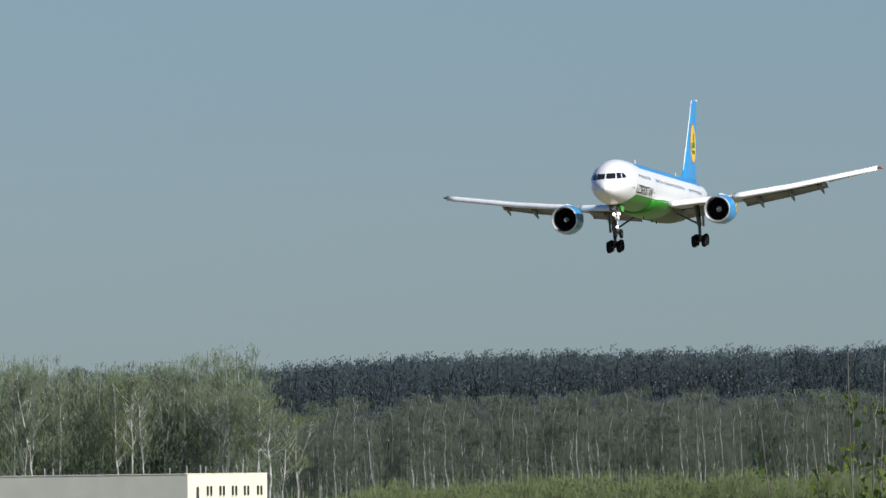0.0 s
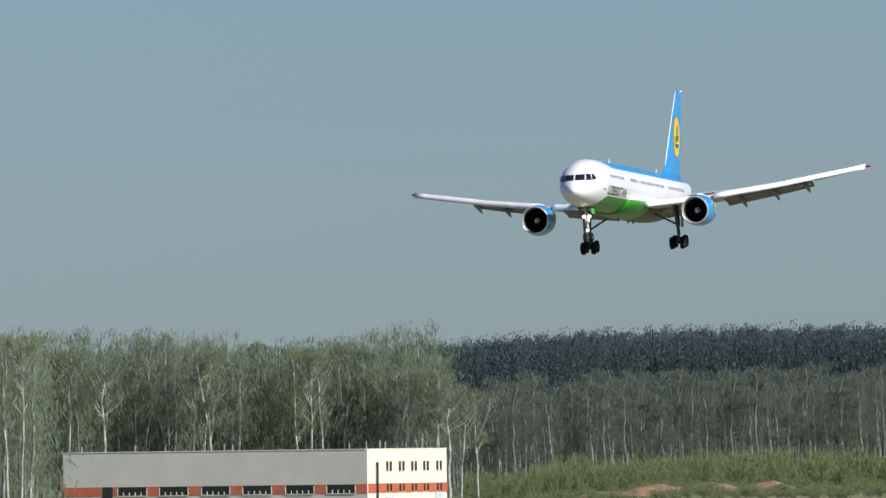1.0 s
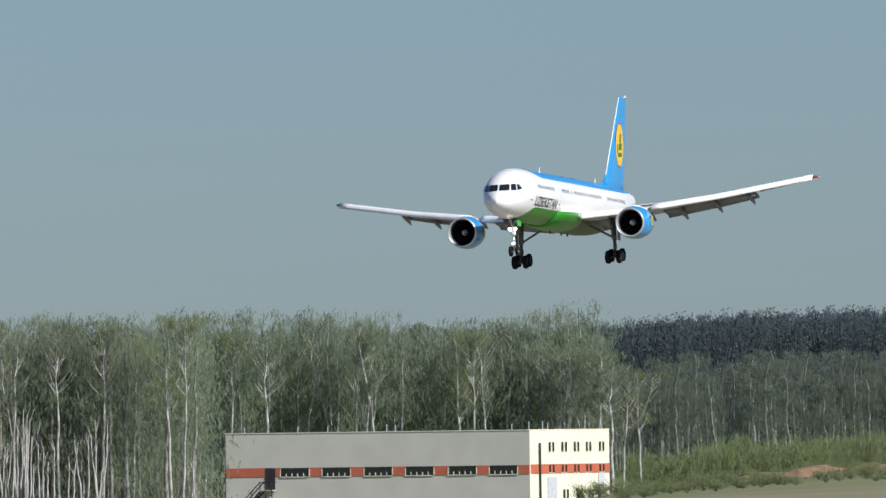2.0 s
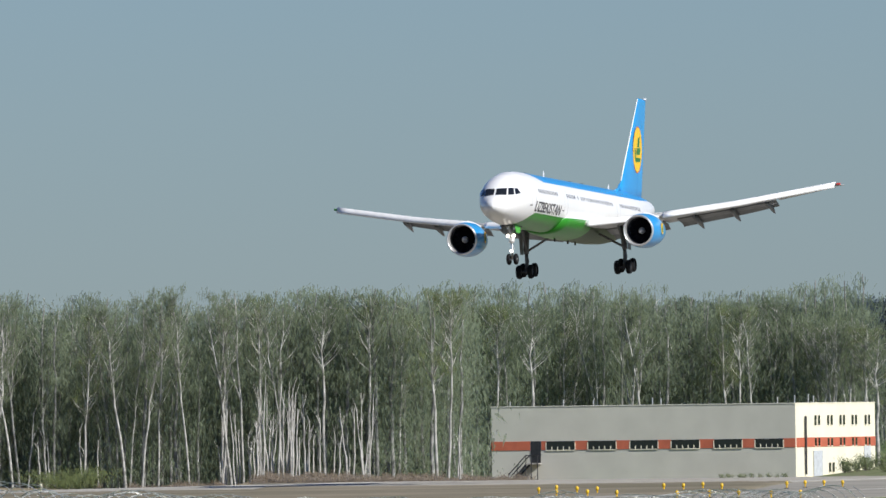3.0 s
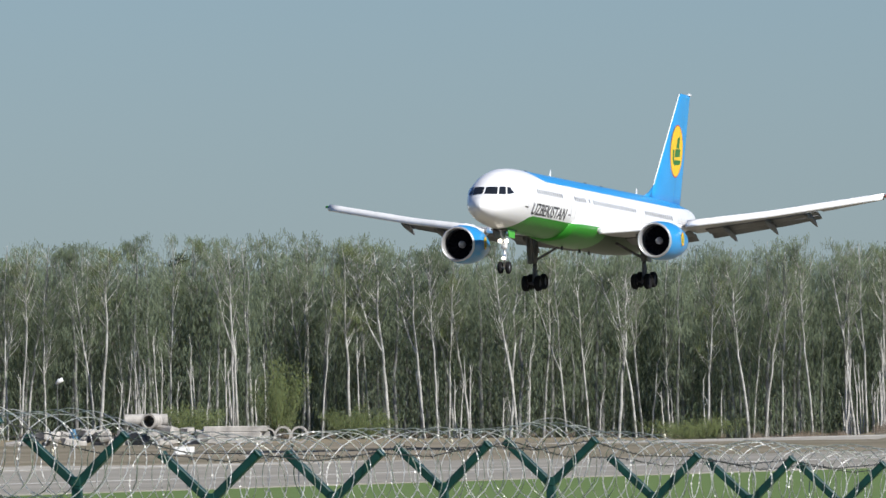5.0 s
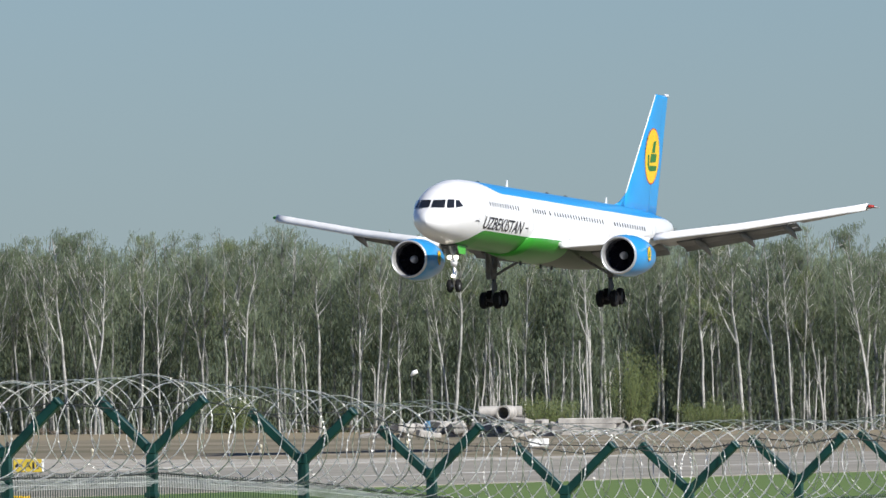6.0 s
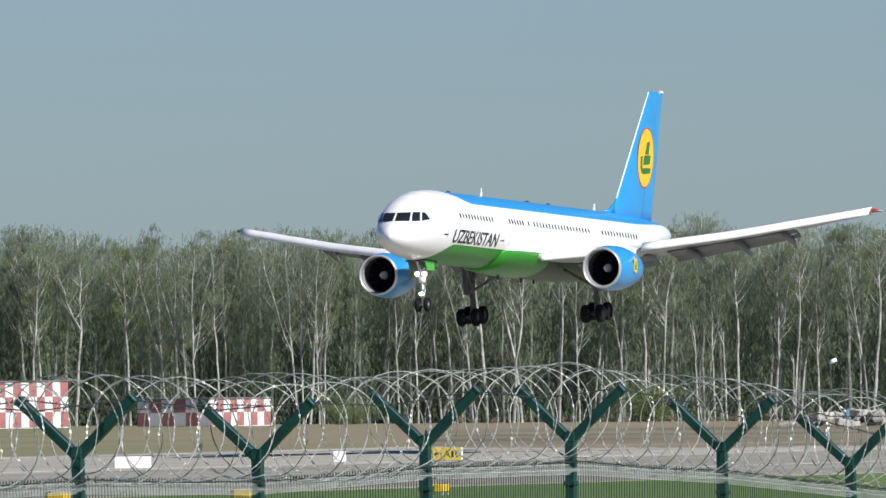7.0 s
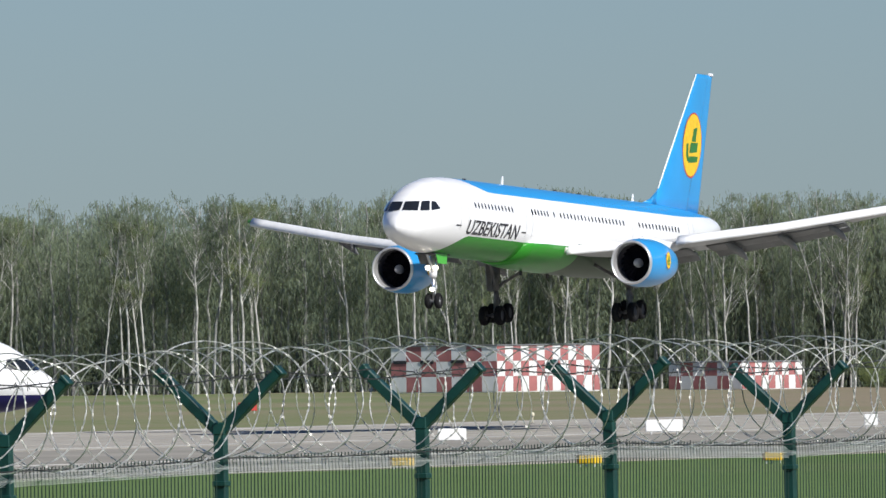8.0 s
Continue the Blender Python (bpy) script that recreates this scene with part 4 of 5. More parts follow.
def sticks(rs, a, b, ra, rb):
    """Three-sided tapered sticks from a to b."""
    n = len(a)
    d = b - a
    d = d / (np.linalg.norm(d, axis=1)[:, None] + 1e-9)
    s = np.cross(d, np.array([0.31, 0.77, 0.55]))
    s /= np.linalg.norm(s, axis=1)[:, None]
    t = np.cross(d, s)
    v = []
    for e, r in ((a, ra), (b, rb)):
        for k in range(3):
            w = 2 * math.pi * k / 3
            v.append(e + (s * math.cos(w) + t * math.sin(w)) * np.asarray(r)[:, None])
    v = np.stack(v, 1).reshape(-1, 3)
    base = np.arange(n)[:, None] * 6
    q = np.concatenate([base + np.array([[0, 1, 4]]), base + np.array([[0, 4, 3]]), base + np.array([[1, 2, 5]]), base + np.array([[1, 5, 4]]), base + np.array([[2, 0, 3]]), base + np.array([[2, 3, 5]])])
    return v, q


def stem(line, rad, sides=5):
    """One tapered skin along a line of points."""
    n = len(line)
    v = np.concatenate([line[i] + rad[i] * np.array([[math.cos(2 * math.pi * k / sides), math.sin(2 * math.pi * k / sides), 0] for k in range(sides)]) for i in range(n)])
    f = []
    for i in range(n - 1):
        for k in range(sides):
            a, b = i * sides + k, i * sides + (k + 1) % sides
            f += [(a, b, b + sides), (a, b + sides, a + sides)]
    return v, np.array(f)


def joined(parts):
    vs, fs, k = [], [], 0
    for v, f in parts:
        vs.append(v)
        fs.append(f + k)
        k += len(v)
    return np.concatenate(vs), np.concatenate(fs)


def sprays(rs, centres, length, width, swing=28.0, tilt=0.3):
    """Thin hanging sprays of leaf, each its own island, turned mostly towards the light."""
    n = len(centres)
    a = np.concatenate([rs.normal(0, tilt, size=(n, 2)), -np.ones((n, 1))], 1)
    a /= np.linalg.norm(a, axis=1)[:, None]
    w = np.radians(rs.normal(-65, swing, n))
    face = np.stack([np.cos(w), np.sin(w), np.full(n, 0.25)], 1)
    b = np.cross(a, face)
    b /= np.linalg.norm(b, axis=1)[:, None]
    ln, wd = rs.uniform(*length, n)[:, None], rs.uniform(*width, n)[:, None]
    top = centres - a * ln * 0.4
    v = np.stack([top - b * wd * 0.5, centres + a * ln * 0.6, top + b * wd * 0.5], 1).reshape(-1, 3)
    return v, np.arange(3 * n).reshape(-1, 3)


def birch_shape(seed, h=19.0, leaves=2600, twigs=420, lean=0.0, low=0.33, fork=False, length=(0.3, 0.8), width=(0.035, 0.085), body=0.0, limbs=True, reach_up=0.55, thick=1.0):
    """Trunk and limbs, twigs and hanging leaf sprays of a birch in early leaf."""
    rs = np.random.RandomState(seed)
    n = 12
    zs = np.linspace(0, h * 0.97, n)
    bend = np.cumsum(rs.normal(0, 0.15, size=(n, 2)), 0) * np.linspace(0.2, 1, n)[:, None]
    line = np.stack([bend[:, 0] + lean * zs / h * 2.2, bend[:, 1], zs], 1)
    line[0, 2] = -0.6
    rad = thick * (0.135 * (1 - zs / h) ** 0.8 + 0.026)
    wood, boughs = [stem(line, rad)], []
    lines = [line]
    if fork:
        k = rs.randint(4, 7)
        l2 = line[k:].copy()
        l2[:, 0] += np.linspace(0, 1, n - k) ** 0.8 * rs.uniform(1.4, 2.6) * rs.choice([-1, 1])
        l2[:, 2] -= np.linspace(0, 1, n - k) * 1.2
        wood.append(stem(l2, rad[k:] * 0.85))
        lines.append(l2)
    m = 34
    z0 = h * (low + (0.95 - low) * np.sort(rs.rand(m)) ** 0.9)
    at = np.stack([np.interp(z0, zs, line[:, i]) for i in range(3)], 1)
    if fork:
        for j in range(0, m, 2):
            if z0[j] > lines[1][0, 2]:
                at[j] = [np.interp(z0[j], lines[1][:, 2], lines[1][:, i]) for i in range(3)]
    ang = rs.rand(m) * 2 * math.pi
    t = (z0 / h - low) / (1 - low)
    reach = (0.6 + 2.0 * np.sqrt(np.clip(1 - t, 0, 1)) * (0.45 + 0.9 * t)) * rs.uniform(0.6, 1.15, m)
    rise = reach * rs.uniform(1.0, 2.3, m)
    end = at + np.stack([np.cos(ang) * reach, np.sin(ang) * reach, rise], 1)
    end[:, 2] = np.minimum(end[:, 2], h * rs.uniform(0.93, 1.0, m))
    mid = (at + end) / 2 + np.stack([np.cos(ang) * reach * 0.1, np.sin(ang) * reach * 0.1, np.zeros(m)], 1)
    lr = thick * (0.020 + 0.026 * (1 - t))
    if limbs:
        boughs = [sticks(rs, at, mid, lr, lr * 0.75), sticks(rs, mid, end, lr * 0.75, lr * 0.3)]
    pick = rs.randint(0, m, twigs)
    f = (0.15 + 0.85 * rs.rand(twigs) ** 0.65)[:, None]
    start = at[pick] * (1 - f) + end[pick] * f
    d = rs.normal(size=(twigs, 3)) * np.array([0.5, 0.5, 0.3]) + np.array([0, 0, -0.1])
    tw = sticks(rs, start, start + d, np.full(twigs, 0.013), np.full(twigs, 0.006))
    pick = rs.randint(0, twigs, leaves)
    g = rs.uniform(0.1, 1.1, leaves)[:, None]
    c = start[pick] + d[pick] * g + rs.normal(0, 0.16, size=(leaves, 3)) + np.array([0, 0, 0.08])
    k = int(leaves * body)
    c[:k] = np.stack([rs.normal(0, 1.3, k), rs.normal(0, 1.3, k), rs.uniform(0.0, h * reach_up, k)], 1)
    return joined(wood), joined(boughs) if boughs else None, tw, sprays(rs, c, length, width)


def pine_shape(seed, h=21.0, leaves=1800, low=0.45):
    rs = np.random.RandomState(seed)
    zs = np.linspace(0, h * 0.96, 8)
    line = np.stack([np.cumsum(rs.normal(0, 0.08, 8)), np.cumsum(rs.normal(0, 0.08, 8)), zs], 1)
    line[0, 2] = -0.6
    rad = 0.2 * (1 - zs / h) + 0.03
    wood = [sticks(rs, line[:-1], line[1:], rad[:-1], rad[1:])]
    m = 40
    z0 = h * rs.uniform(low, 0.97, m)
    at = np.stack([np.interp(z0, zs, line[:, i]) for i in range(3)], 1)
    ang = rs.rand(m) * 2 * math.pi
    reach = (0.4 + 2.6 * np.clip((h * 1.02 - z0) / (h * 0.5), 0, 1) ** 0.7) * rs.uniform(0.6, 1.1, m)
    end = at + np.stack([np.cos(ang) * reach, np.sin(ang) * reach, reach * rs.uniform(0.05, 0.45, m)], 1)
    wood.append(sticks(rs, at, end, np.full(m, 0.05), np.full(m, 0.015)))
    pick = rs.randint(0, m, leaves)
    f = rs.uniform(0.3, 1.05, leaves)[:, None]
    c = at[pick] * (1 - f) + end[pick] * f + rs.normal(0, 0.22, size=(leaves, 3))
    return joined(wood), sprays(rs, c, (0.2, 0.5), (0.10, 0.24), 60.0, 0.9)


def bush_shape(seed, leaves=900, h=3.0, w=2.0, big=1.0):
    rs = np.random.RandomState(seed)
    m = 22
    ang, out = rs.rand(m) * 2 * math.pi, w * np.sqrt(rs.rand(m)) * 0.8
    end = np.stack([np.cos(ang) * out, np.sin(ang) * out, h * rs.uniform(0.55, 1.0, m) * (1 - 0.35 * (out / w) ** 2)], 1)
    at = np.stack([end[:, 0] * 0.12, end[:, 1] * 0.12, np.full(m, -0.3)], 1)
    wood = sticks(rs, at, end, np.full(m, 0.03), np.full(m, 0.008))
    pick = rs.randint(0, m, leaves)
    f = rs.uniform(0.3, 1.1, leaves)[:, None]
    c = at[pick] * (1 - f) + end[pick] * f + rs.normal(0, 0.28, size=(leaves, 3))
    c[:, 2] = np.maximum(c[:, 2], 0.05)
    return wood, sprays(rs, c, (0.18 * big, 0.5 * big), (0.06 * big, 0.16 * big), 45.0, 0.6)


def tree_object(name, wood, boughs, crown, twig, bark, leaf, label, category):
    t = tagged(empty(name), label, category)
    for nm, (v, f), mt in (("trunk", wood, bark), ("bough_spray", boughs, bark), ("twig_spray", twig, TWIG), ("crown", crown, leaf)):
        if v is not None:
            o = new(nm, sheet(nm, v, f, mt))
            o.parent = t
            if nm != "trunk":
                o["kind"] = "stuff"
    return t


def plant_woods():
    rnd = random.Random(21)
    kinds = []
    for i in range(14):
        w, boughs, tw, lv = birch_shape(100 + i, leaves=(900, 1350, 1100)[i % 3], twigs=120, lean=rnd.uniform(-1.1, 1.1), low=(0.34, 0.45, 0.54)[i % 3], fork=i % 2 == 1, thick=(0.72, 0.9, 1.05)[i * 7 % 3])
        kinds.append(tree_object("birch", w, boughs, lv, tw, BARK, LEAF_FRESH if i % 5 == 2 else LEAF, "white-trunked birch in thin young leaf at the edge of the wood", "tree"))
    used = [False] * len(kinds)
    az = -7.9
    while az < 3.53:
        d = front_of_woods(az) + rnd.choice((-15, -11, -7, -3)) + rnd.uniform(-2, 2)
        k = d / 1450
        p = bearing(az, d)
        z = ground_z(p.x, p.y)
        h = k * rnd.uniform(0.88, 1.04) * knots(az, [-8, -4.5, -1, 1, 1.8, 2.9, 3.15, 3.35, 3.53], [0.98, 0.985, 1.015, 0.985, 0.95, 0.915, 0.85, 0.73, 0.50])
        wide = k * rnd.uniform(0.85, 1.2)
        m = pose(p.x, p.y, z, 0, 0, rnd.uniform(-38, 38)) @ Matrix.Diagonal((wide, wide, h, 1))
        i = rnd.randrange(len(kinds)) if not 1.4 < az < 1.8 else rnd.choice((2, 7, 12))
        if not used[i]:
            kinds[i].matrix_basis = m
            used[i] = True
        else:
            copy_thing_scaled(kinds[i], m)
        az += rnd.choice((0.02, 0.04, 0.07, 0.11)) * rnd.uniform(0.6, 1.4)
    for i, u in enumerate(used):
        if not u:
            bpy.data.objects.remove(kinds[i])


def copy_thing_scaled(ob, m):
    keep = ob.scale.copy()
    ob.scale = (1, 1, 1)
    c = copy_thing(ob, m)
    ob.scale = keep
    return c


plant_woods()


def scatter(name, shapes, places, mats, label, category):
    """One mesh of many plants, for woods that nobody could count."""
    top = tagged(empty(name), label, category, kind="stuff") if len(mats) > 1 else None
    out = []
    for j, mat in enumerate(mats):
        vs, fs, k = [], [], 0
        for i, (x, y, z, w, h, r) in enumerate(places):
            v, f = shapes[i % len(shapes)][j]
            c, s = math.cos(r), math.sin(r)
            q = np.stack([(v[:, 0] * c - v[:, 1] * s) * w + x, (v[:, 0] * s + v[:, 1] * c) * w + y, v[:, 2] * h + z], 1)
            vs.append(q)
            fs.append(f + k)
            k += len(v)
        me = sheet(name, np.concatenate(vs), np.concatenate(fs), mat)
        o = new(("trunks", "foliage", "twig_spray")[j] if top else name, me)
        if top:
            o.parent = top
            o["kind"] = "stuff"
        else:
            tagged(o, label, category, kind="stuff")
        out.append(o)
    return out


def rows_of(rnd, n, az0, az1, dist, depth, w, h, least=0.85):
    out = []
    for i in range(n):
        az = az0 + (az1 - az0) * (i + rnd.random()) / n
        d = dist(az) + depth * rnd.random()
        p = bearing(az, d)
        z = ground_z(p.x, p.y)
        k = d / 1450
        out.append((p.x, p.y, z, k * w * rnd.uniform(0.8, 1.25), k * h * rnd.uniform(least, 1.05), rnd.uniform(-0.6, 0.6)))
    return out


def thin(shape):
    return shape[0], shape[3]


def more_woods():
    rnd = random.Random(5)
    inner = [thin(birch_shape(300 + i, leaves=1500, twigs=300, low=0.2, length=(0.35, 0.95), width=(0.055, 0.135), body=0.6, limbs=False, reach_up=0.86)) for i in range(5)]
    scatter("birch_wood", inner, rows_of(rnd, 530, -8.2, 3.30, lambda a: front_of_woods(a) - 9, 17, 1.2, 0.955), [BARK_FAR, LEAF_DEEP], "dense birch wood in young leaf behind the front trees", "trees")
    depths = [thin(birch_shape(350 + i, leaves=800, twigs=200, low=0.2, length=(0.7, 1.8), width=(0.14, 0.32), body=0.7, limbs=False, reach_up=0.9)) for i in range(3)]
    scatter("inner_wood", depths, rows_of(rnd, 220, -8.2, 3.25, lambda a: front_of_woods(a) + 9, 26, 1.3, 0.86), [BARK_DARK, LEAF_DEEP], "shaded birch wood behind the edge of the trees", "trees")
    pines = [pine_shape(40 + i) for i in range(3)]
    pl = rows_of(rnd, 46, -8.2, 3.0, lambda a: front_of_woods(a) + 22, 30, 1.1, 0.80)
    scatter("pine_wood", pines, pl, [BARK_DARK, LEAF_PINE], "dark pines standing up behind the birches", "trees")
    # undergrowth along the edge of the wood
    bushes = [bush_shape(60 + i, 560, big=1.25) for i in range(4)]
    small = [bush_shape(70 + i, 300, big=1.6) for i in range(4)]
    scatter("undergrowth", bushes, rows_of(rnd, 170, -8.2, 3.3, lambda a: front_of_woods(a) - 2, 22, 0.75, 0.75), [BARK_DARK, LEAF], "brown and green undergrowth at the foot of the birches", "bushes")
    # dry brush along the rough strip
    scatter("dry_brush", small, rows_of(rnd, 110, 0.7, 2.05, lambda a: 1425, 20, 0.42, 0.34, 0.4) + rows_of(rnd, 60, -3.5, 0.7, lambda a: 1430, 14, 0.4, 0.24, 0.4) + rows_of(rnd, 150, 0.55, 1.95, lambda a: 1225, 200, 0.5, 0.24, 0.3), [BARK_DARK, DRY], "brown leafless brush on the rough strip before the wood", "bushes")
    # young growth on the slope past the white building
    scatter("young_trees", bushes, rows_of(rnd, 170, 3.42, 6.6, lambda a: 2040 + 40 * math.sin(a * 9), 120, 1.05, 1.3, 0.5), [BARK_DARK, LEAF_FRESH], "bright green young trees on the slope", "bushes")
    low = rows_of(rnd, 170, 3.38, 5.0, lambda a: 1560, 430, 0.6, 0.45, 0.4) + rows_of(rnd, 7, 3.22, 3.36, lambda a: 1880, 12, 0.5, 0.5) + rows_of(rnd, 9, 2.75, 3.0, lambda a: 1885, 10, 0.25, 0.25)
    scatter("scrub", small, low, [BARK_DARK, LEAF_FRESH], "low green scrub on the rough slope beside the building", "bushes")
    # second wood beyond the slope, and the dark ridge
    far = [thin(birch_shape(400 + i, leaves=1200, twigs=200, low=0.22, length=(0.5, 1.3), width=(0.06, 0.15), body=0.22, limbs=False, reach_up=0.88)) for i in range(4)]
    scatter("far_birch_wood", far, rows_of(rnd, 200, 3.2, 6.6, lambda a: 2400, 130, 0.85, 0.53, 0.74), [BARK_FAR, LEAF_FAR], "grey-green birch wood beyond the slope", "trees")
    # dark backing and ridge: their shade is in the colours, no cloud casts it
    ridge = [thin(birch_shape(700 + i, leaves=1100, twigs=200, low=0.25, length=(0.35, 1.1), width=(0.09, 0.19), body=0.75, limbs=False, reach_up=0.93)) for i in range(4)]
    scatter("shaded_wood", ridge, rows_of(rnd, 110, 3.0, 6.6, lambda a: 2545, 30, 1.35, 0.46, 0.9), [BARK_RIDGE, LEAF_SHADE], "backing of the far wood, its inner shade put into dark leaves", "trees")
    scatter("ridge_wood", ridge, rows_of(rnd, 270, 1.3, 6.4, lambda a: 3000, 60, 1.15, 0.485, 0.95), [BARK_RIDGE, LEAF_SHADE], "trees on the far ridge, cloud shade put into their dark blue-green", "trees")


more_woods()


def willows():
    """Rounded bushes that stand singly at the foot of the wood."""
    for k, (az, w, h) in enumerate(((-1.57, 3.8, 3.2), (-1.25, 4.0, 7.4), (-0.97, 5.4, 2.8), (0.30, 6.2, 1.9), (-2.75, 3.6, 3.4), (-3.9, 4.2, 2.6))):
        wood, crown = bush_shape(820 + k, 5200 if h > 5 else 3200, h, w)
        b = tree_object("willow_bush", wood, (None, None), crown, (None, None), BARK_DARK, LEAF_FRESH, "tall rounded green willow bush at the foot of the wood" if h > 5 else "low rounded green bush at the foot of the wood", "bush")
        b["group"] = "bushes before the wood"
        p = bearing(az, 1426)
        b.matrix_basis = pose(p.x, p.y, ground_z(p.x, p.y))


willows()


def bare_stems():
    """Pale leafless birch stems in loose stands before the wood."""
    rnd = random.Random(31)
    kinds = []
    for i in range(5):
        rs = np.random.RandomState(500 + i)
        h = 8.5
        n = 9
        zs = np.linspace(-0.4, h, n)
        line = np.stack([np.cumsum(rs.normal(0, 0.05, n)), np.cumsum(rs.normal(0, 0.05, n)), zs], 1)
        rad = 0.075 * (1 - np.linspace(0, 1, n)) + 0.035
        wood = [stem(line, rad)]
        m = 4
        z0 = h * rs.uniform(0.6, 0.97, m)
        at = np.stack([np.interp(z0, zs, line[:, k]) for k in range(3)], 1)
        ang, reach = rs.rand(m) * 6.28, rs.uniform(0.4, 1.3, m)
        end = at + np.stack([np.cos(ang) * reach * 0.45, np.sin(ang) * reach * 0.45, reach * 1.5], 1)
        wood.append(sticks(rs, at, end, np.full(m, 0.035), np.full(m, 0.012)))
        kinds.append(tagged(empty("bare_birch"), "pale leafless birch stem before the wood", "tree", group="bare birch stems"))
        for nm, (v, f) in zip(("trunk", "branch_spray"), wood):
            o = new(nm, sheet(nm, v, f, BARK_PALE))
            o.parent = kinds[-1]
            if nm != "trunk":
                o["kind"] = "stuff"
    used = set()
    stands = [(0.87, 1.48, 40, 0.95), (1.0, 1.25, 14, 1.05), (1.74, 1.82, 3, 0.75), (-1.95, -1.3, 24, 1.2), (-0.9, -0.3, 8, 0.9), (-0.05, 0.5, 8, 0.8), (-3.3, -2.2, 6, 1.0)]
    for a0, a1, n, hh in stands:
        for _ in range(n):
            az = rnd.uniform(a0, a1)
            d = front_of_woods(az) - rnd.uniform(8, 17)
            p = bearing(az, d)
            k = d / 1450
            m = pose(p.x, p.y, ground_z(p.x, p.y), rnd.uniform(-5, 5), rnd.uniform(-5, 5), rnd.uniform(0, 360)) @ Matrix.Diagonal((k, k, k * hh * rnd.uniform(0.45, 1.1), 1))
            i = rnd.randrange(5)
            if i not in used:
                kinds[i].matrix_basis = m
                used.add(i)
            else:
                copy_thing_scaled(kinds[i], m)


BARK_PALE = material("bleached birch bark", (0.54, 0.53, 0.50), 0.8, vary=0.15, scale=1.2, other=(0.28, 0.27, 0.25), fine=8)
bare_stems()
# ---- grey and white works building before the wood ----
def make_building():
    az, d = 3.037, 1900.0
    c = bearing(az, d)
    v = Vector((math.sin(radians(az)), math.cos(radians(az)), 0))
    r = Vector((v.y, -v.x, 0))
    e1, e2 = (v * 12.38 - r * 38.1).normalized(), (v * 31.03 + r * 10.1).normalized()
    z0, h, lx, ly = EYE - 8.42, 9.42, 32.6, 40.07
    b = tagged(empty("works_building", Matrix(((e2.x, e1.x, 0, c.x), (e2.y, e1.y, 0, c.y), (0, 0, 1, z0), (0, 0, 0, 1)))), "long grey works building with white end wall and red band", "building")
    grey = material("grey wall cladding", (0.54, 0.53, 0.465), 0.7, vary=0.05, scale=0.3)
    white = material("cream wall cladding", (0.82, 0.77, 0.61), 0.7, vary=0.06, scale=0.3)
    redm = material("red-brown cladding", (0.50, 0.13, 0.07), 0.65, vary=0.12, scale=0.8)
    roofm = material("roof felt", (0.16, 0.16, 0.16), 0.9, vary=0.2, scale=0.4)
    b0, b1 = 4.02, 5.15
    part("long_wall", box((0, 0, -1.2), (0.3, ly, h)), grey, b, "grey clad wall")
    part("end_wall", box((0.3, 0, -1.2), (lx, 0.3, h)), white, b, "cream clad end wall")
    part("end_wall_corner", box((0.0, -0.03, -1.2), (0.31, -0.002, h)), white, b)
    part("back_wall", box((0.3, ly - 0.3, -1.2), (lx, ly, h)), grey, b)
    part("far_wall", box((lx - 0.3, 0.3, -1.2), (lx, ly - 0.3, h)), grey, b)
    part("roof", box((0.3, 0.3, h - 0.5), (lx - 0.3, ly - 0.3, h - 0.25)), roofm, b)
    part("parapet", box((-0.06, -0.06, h), (lx + 0.06, 0.34, h + 0.14), 0.02), white, b)
    part("parapet", box((-0.06, 0.34, h), (0.34, ly + 0.06, h + 0.14), 0.02), grey, b)
    part("plinth", box((-0.08, 0.0, -1.2), (-0.004, ly, 0.30), 0.02), CONCRETE, b)
    part("red_band", box((0.31, -0.06, b0), (lx, -0.004, b1 + 0.05), 0.01), redm, b, "red-brown band")
    frac = lambda px: ly * (1149 - px) / 541
    edges = [(705.5, 757.5), (780, 831), (855, 905.5), (928.5, 979.5), (1004.5, 1055), (1077.5, 1128)]
    pos = 1149
    for a, e in edges[::-1]:
        part("red_band", box((-0.06, frac(pos), b0), (-0.004, frac(e), b1), 0.01), redm, b, "red-brown band")
        pos = a
    part("red_band", box((-0.06, frac(pos), b0), (-0.004, frac(697), b1), 0.01), redm, b, "red-brown band")
    part("red_band", box((-0.06, frac(677), b0), (-0.004, ly, b1), 0.01), redm, b, "red-brown band")
    for a, e in edges:
        w = part("window", box((-0.05, frac(e), b0 + 0.02), (-0.005, frac(a), b1 - 0.02)), GLASS_DARK, b, "long dark ribbon window")
        part("sill", box((-0.12, frac(e), b0 - 0.08), (-0.004, frac(a), b0), 0.01), white, w, "pale sill")
        for k in range(6):
            y = frac(e) + (frac(a) - frac(e)) * k / 5
            part("mullion", box((-0.10, y - 0.05, b0 + 0.04), (-0.052, y + 0.05, b0 + (0.95 if k in (0, 5) else 0.42))), white, w, "white mullion")
    # outside stair up to a door in the long wall
    door = part("door", box((-0.06, frac(696), 2.45), (-0.005, frac(678), b1), 0.01), DARK_METAL, b, "dark upper door")
    st = part("stair", box((-1.6, frac(697.5), 2.25), (-0.02, frac(676), 2.42), 0.02), CONCRETE, b, "outside steel stair")
    y0, y1 = frac(676), frac(645)
    for k in range(13):
        t = k / 13
        part("step", box((-1.5, y0 + (y1 - y0) * t, 2.25 * (1 - t) - 0.06), (-0.1, y0 + (y1 - y0) * (t + 0.09), 2.25 * (1 - t)), 0.01), DARK_METAL, st)
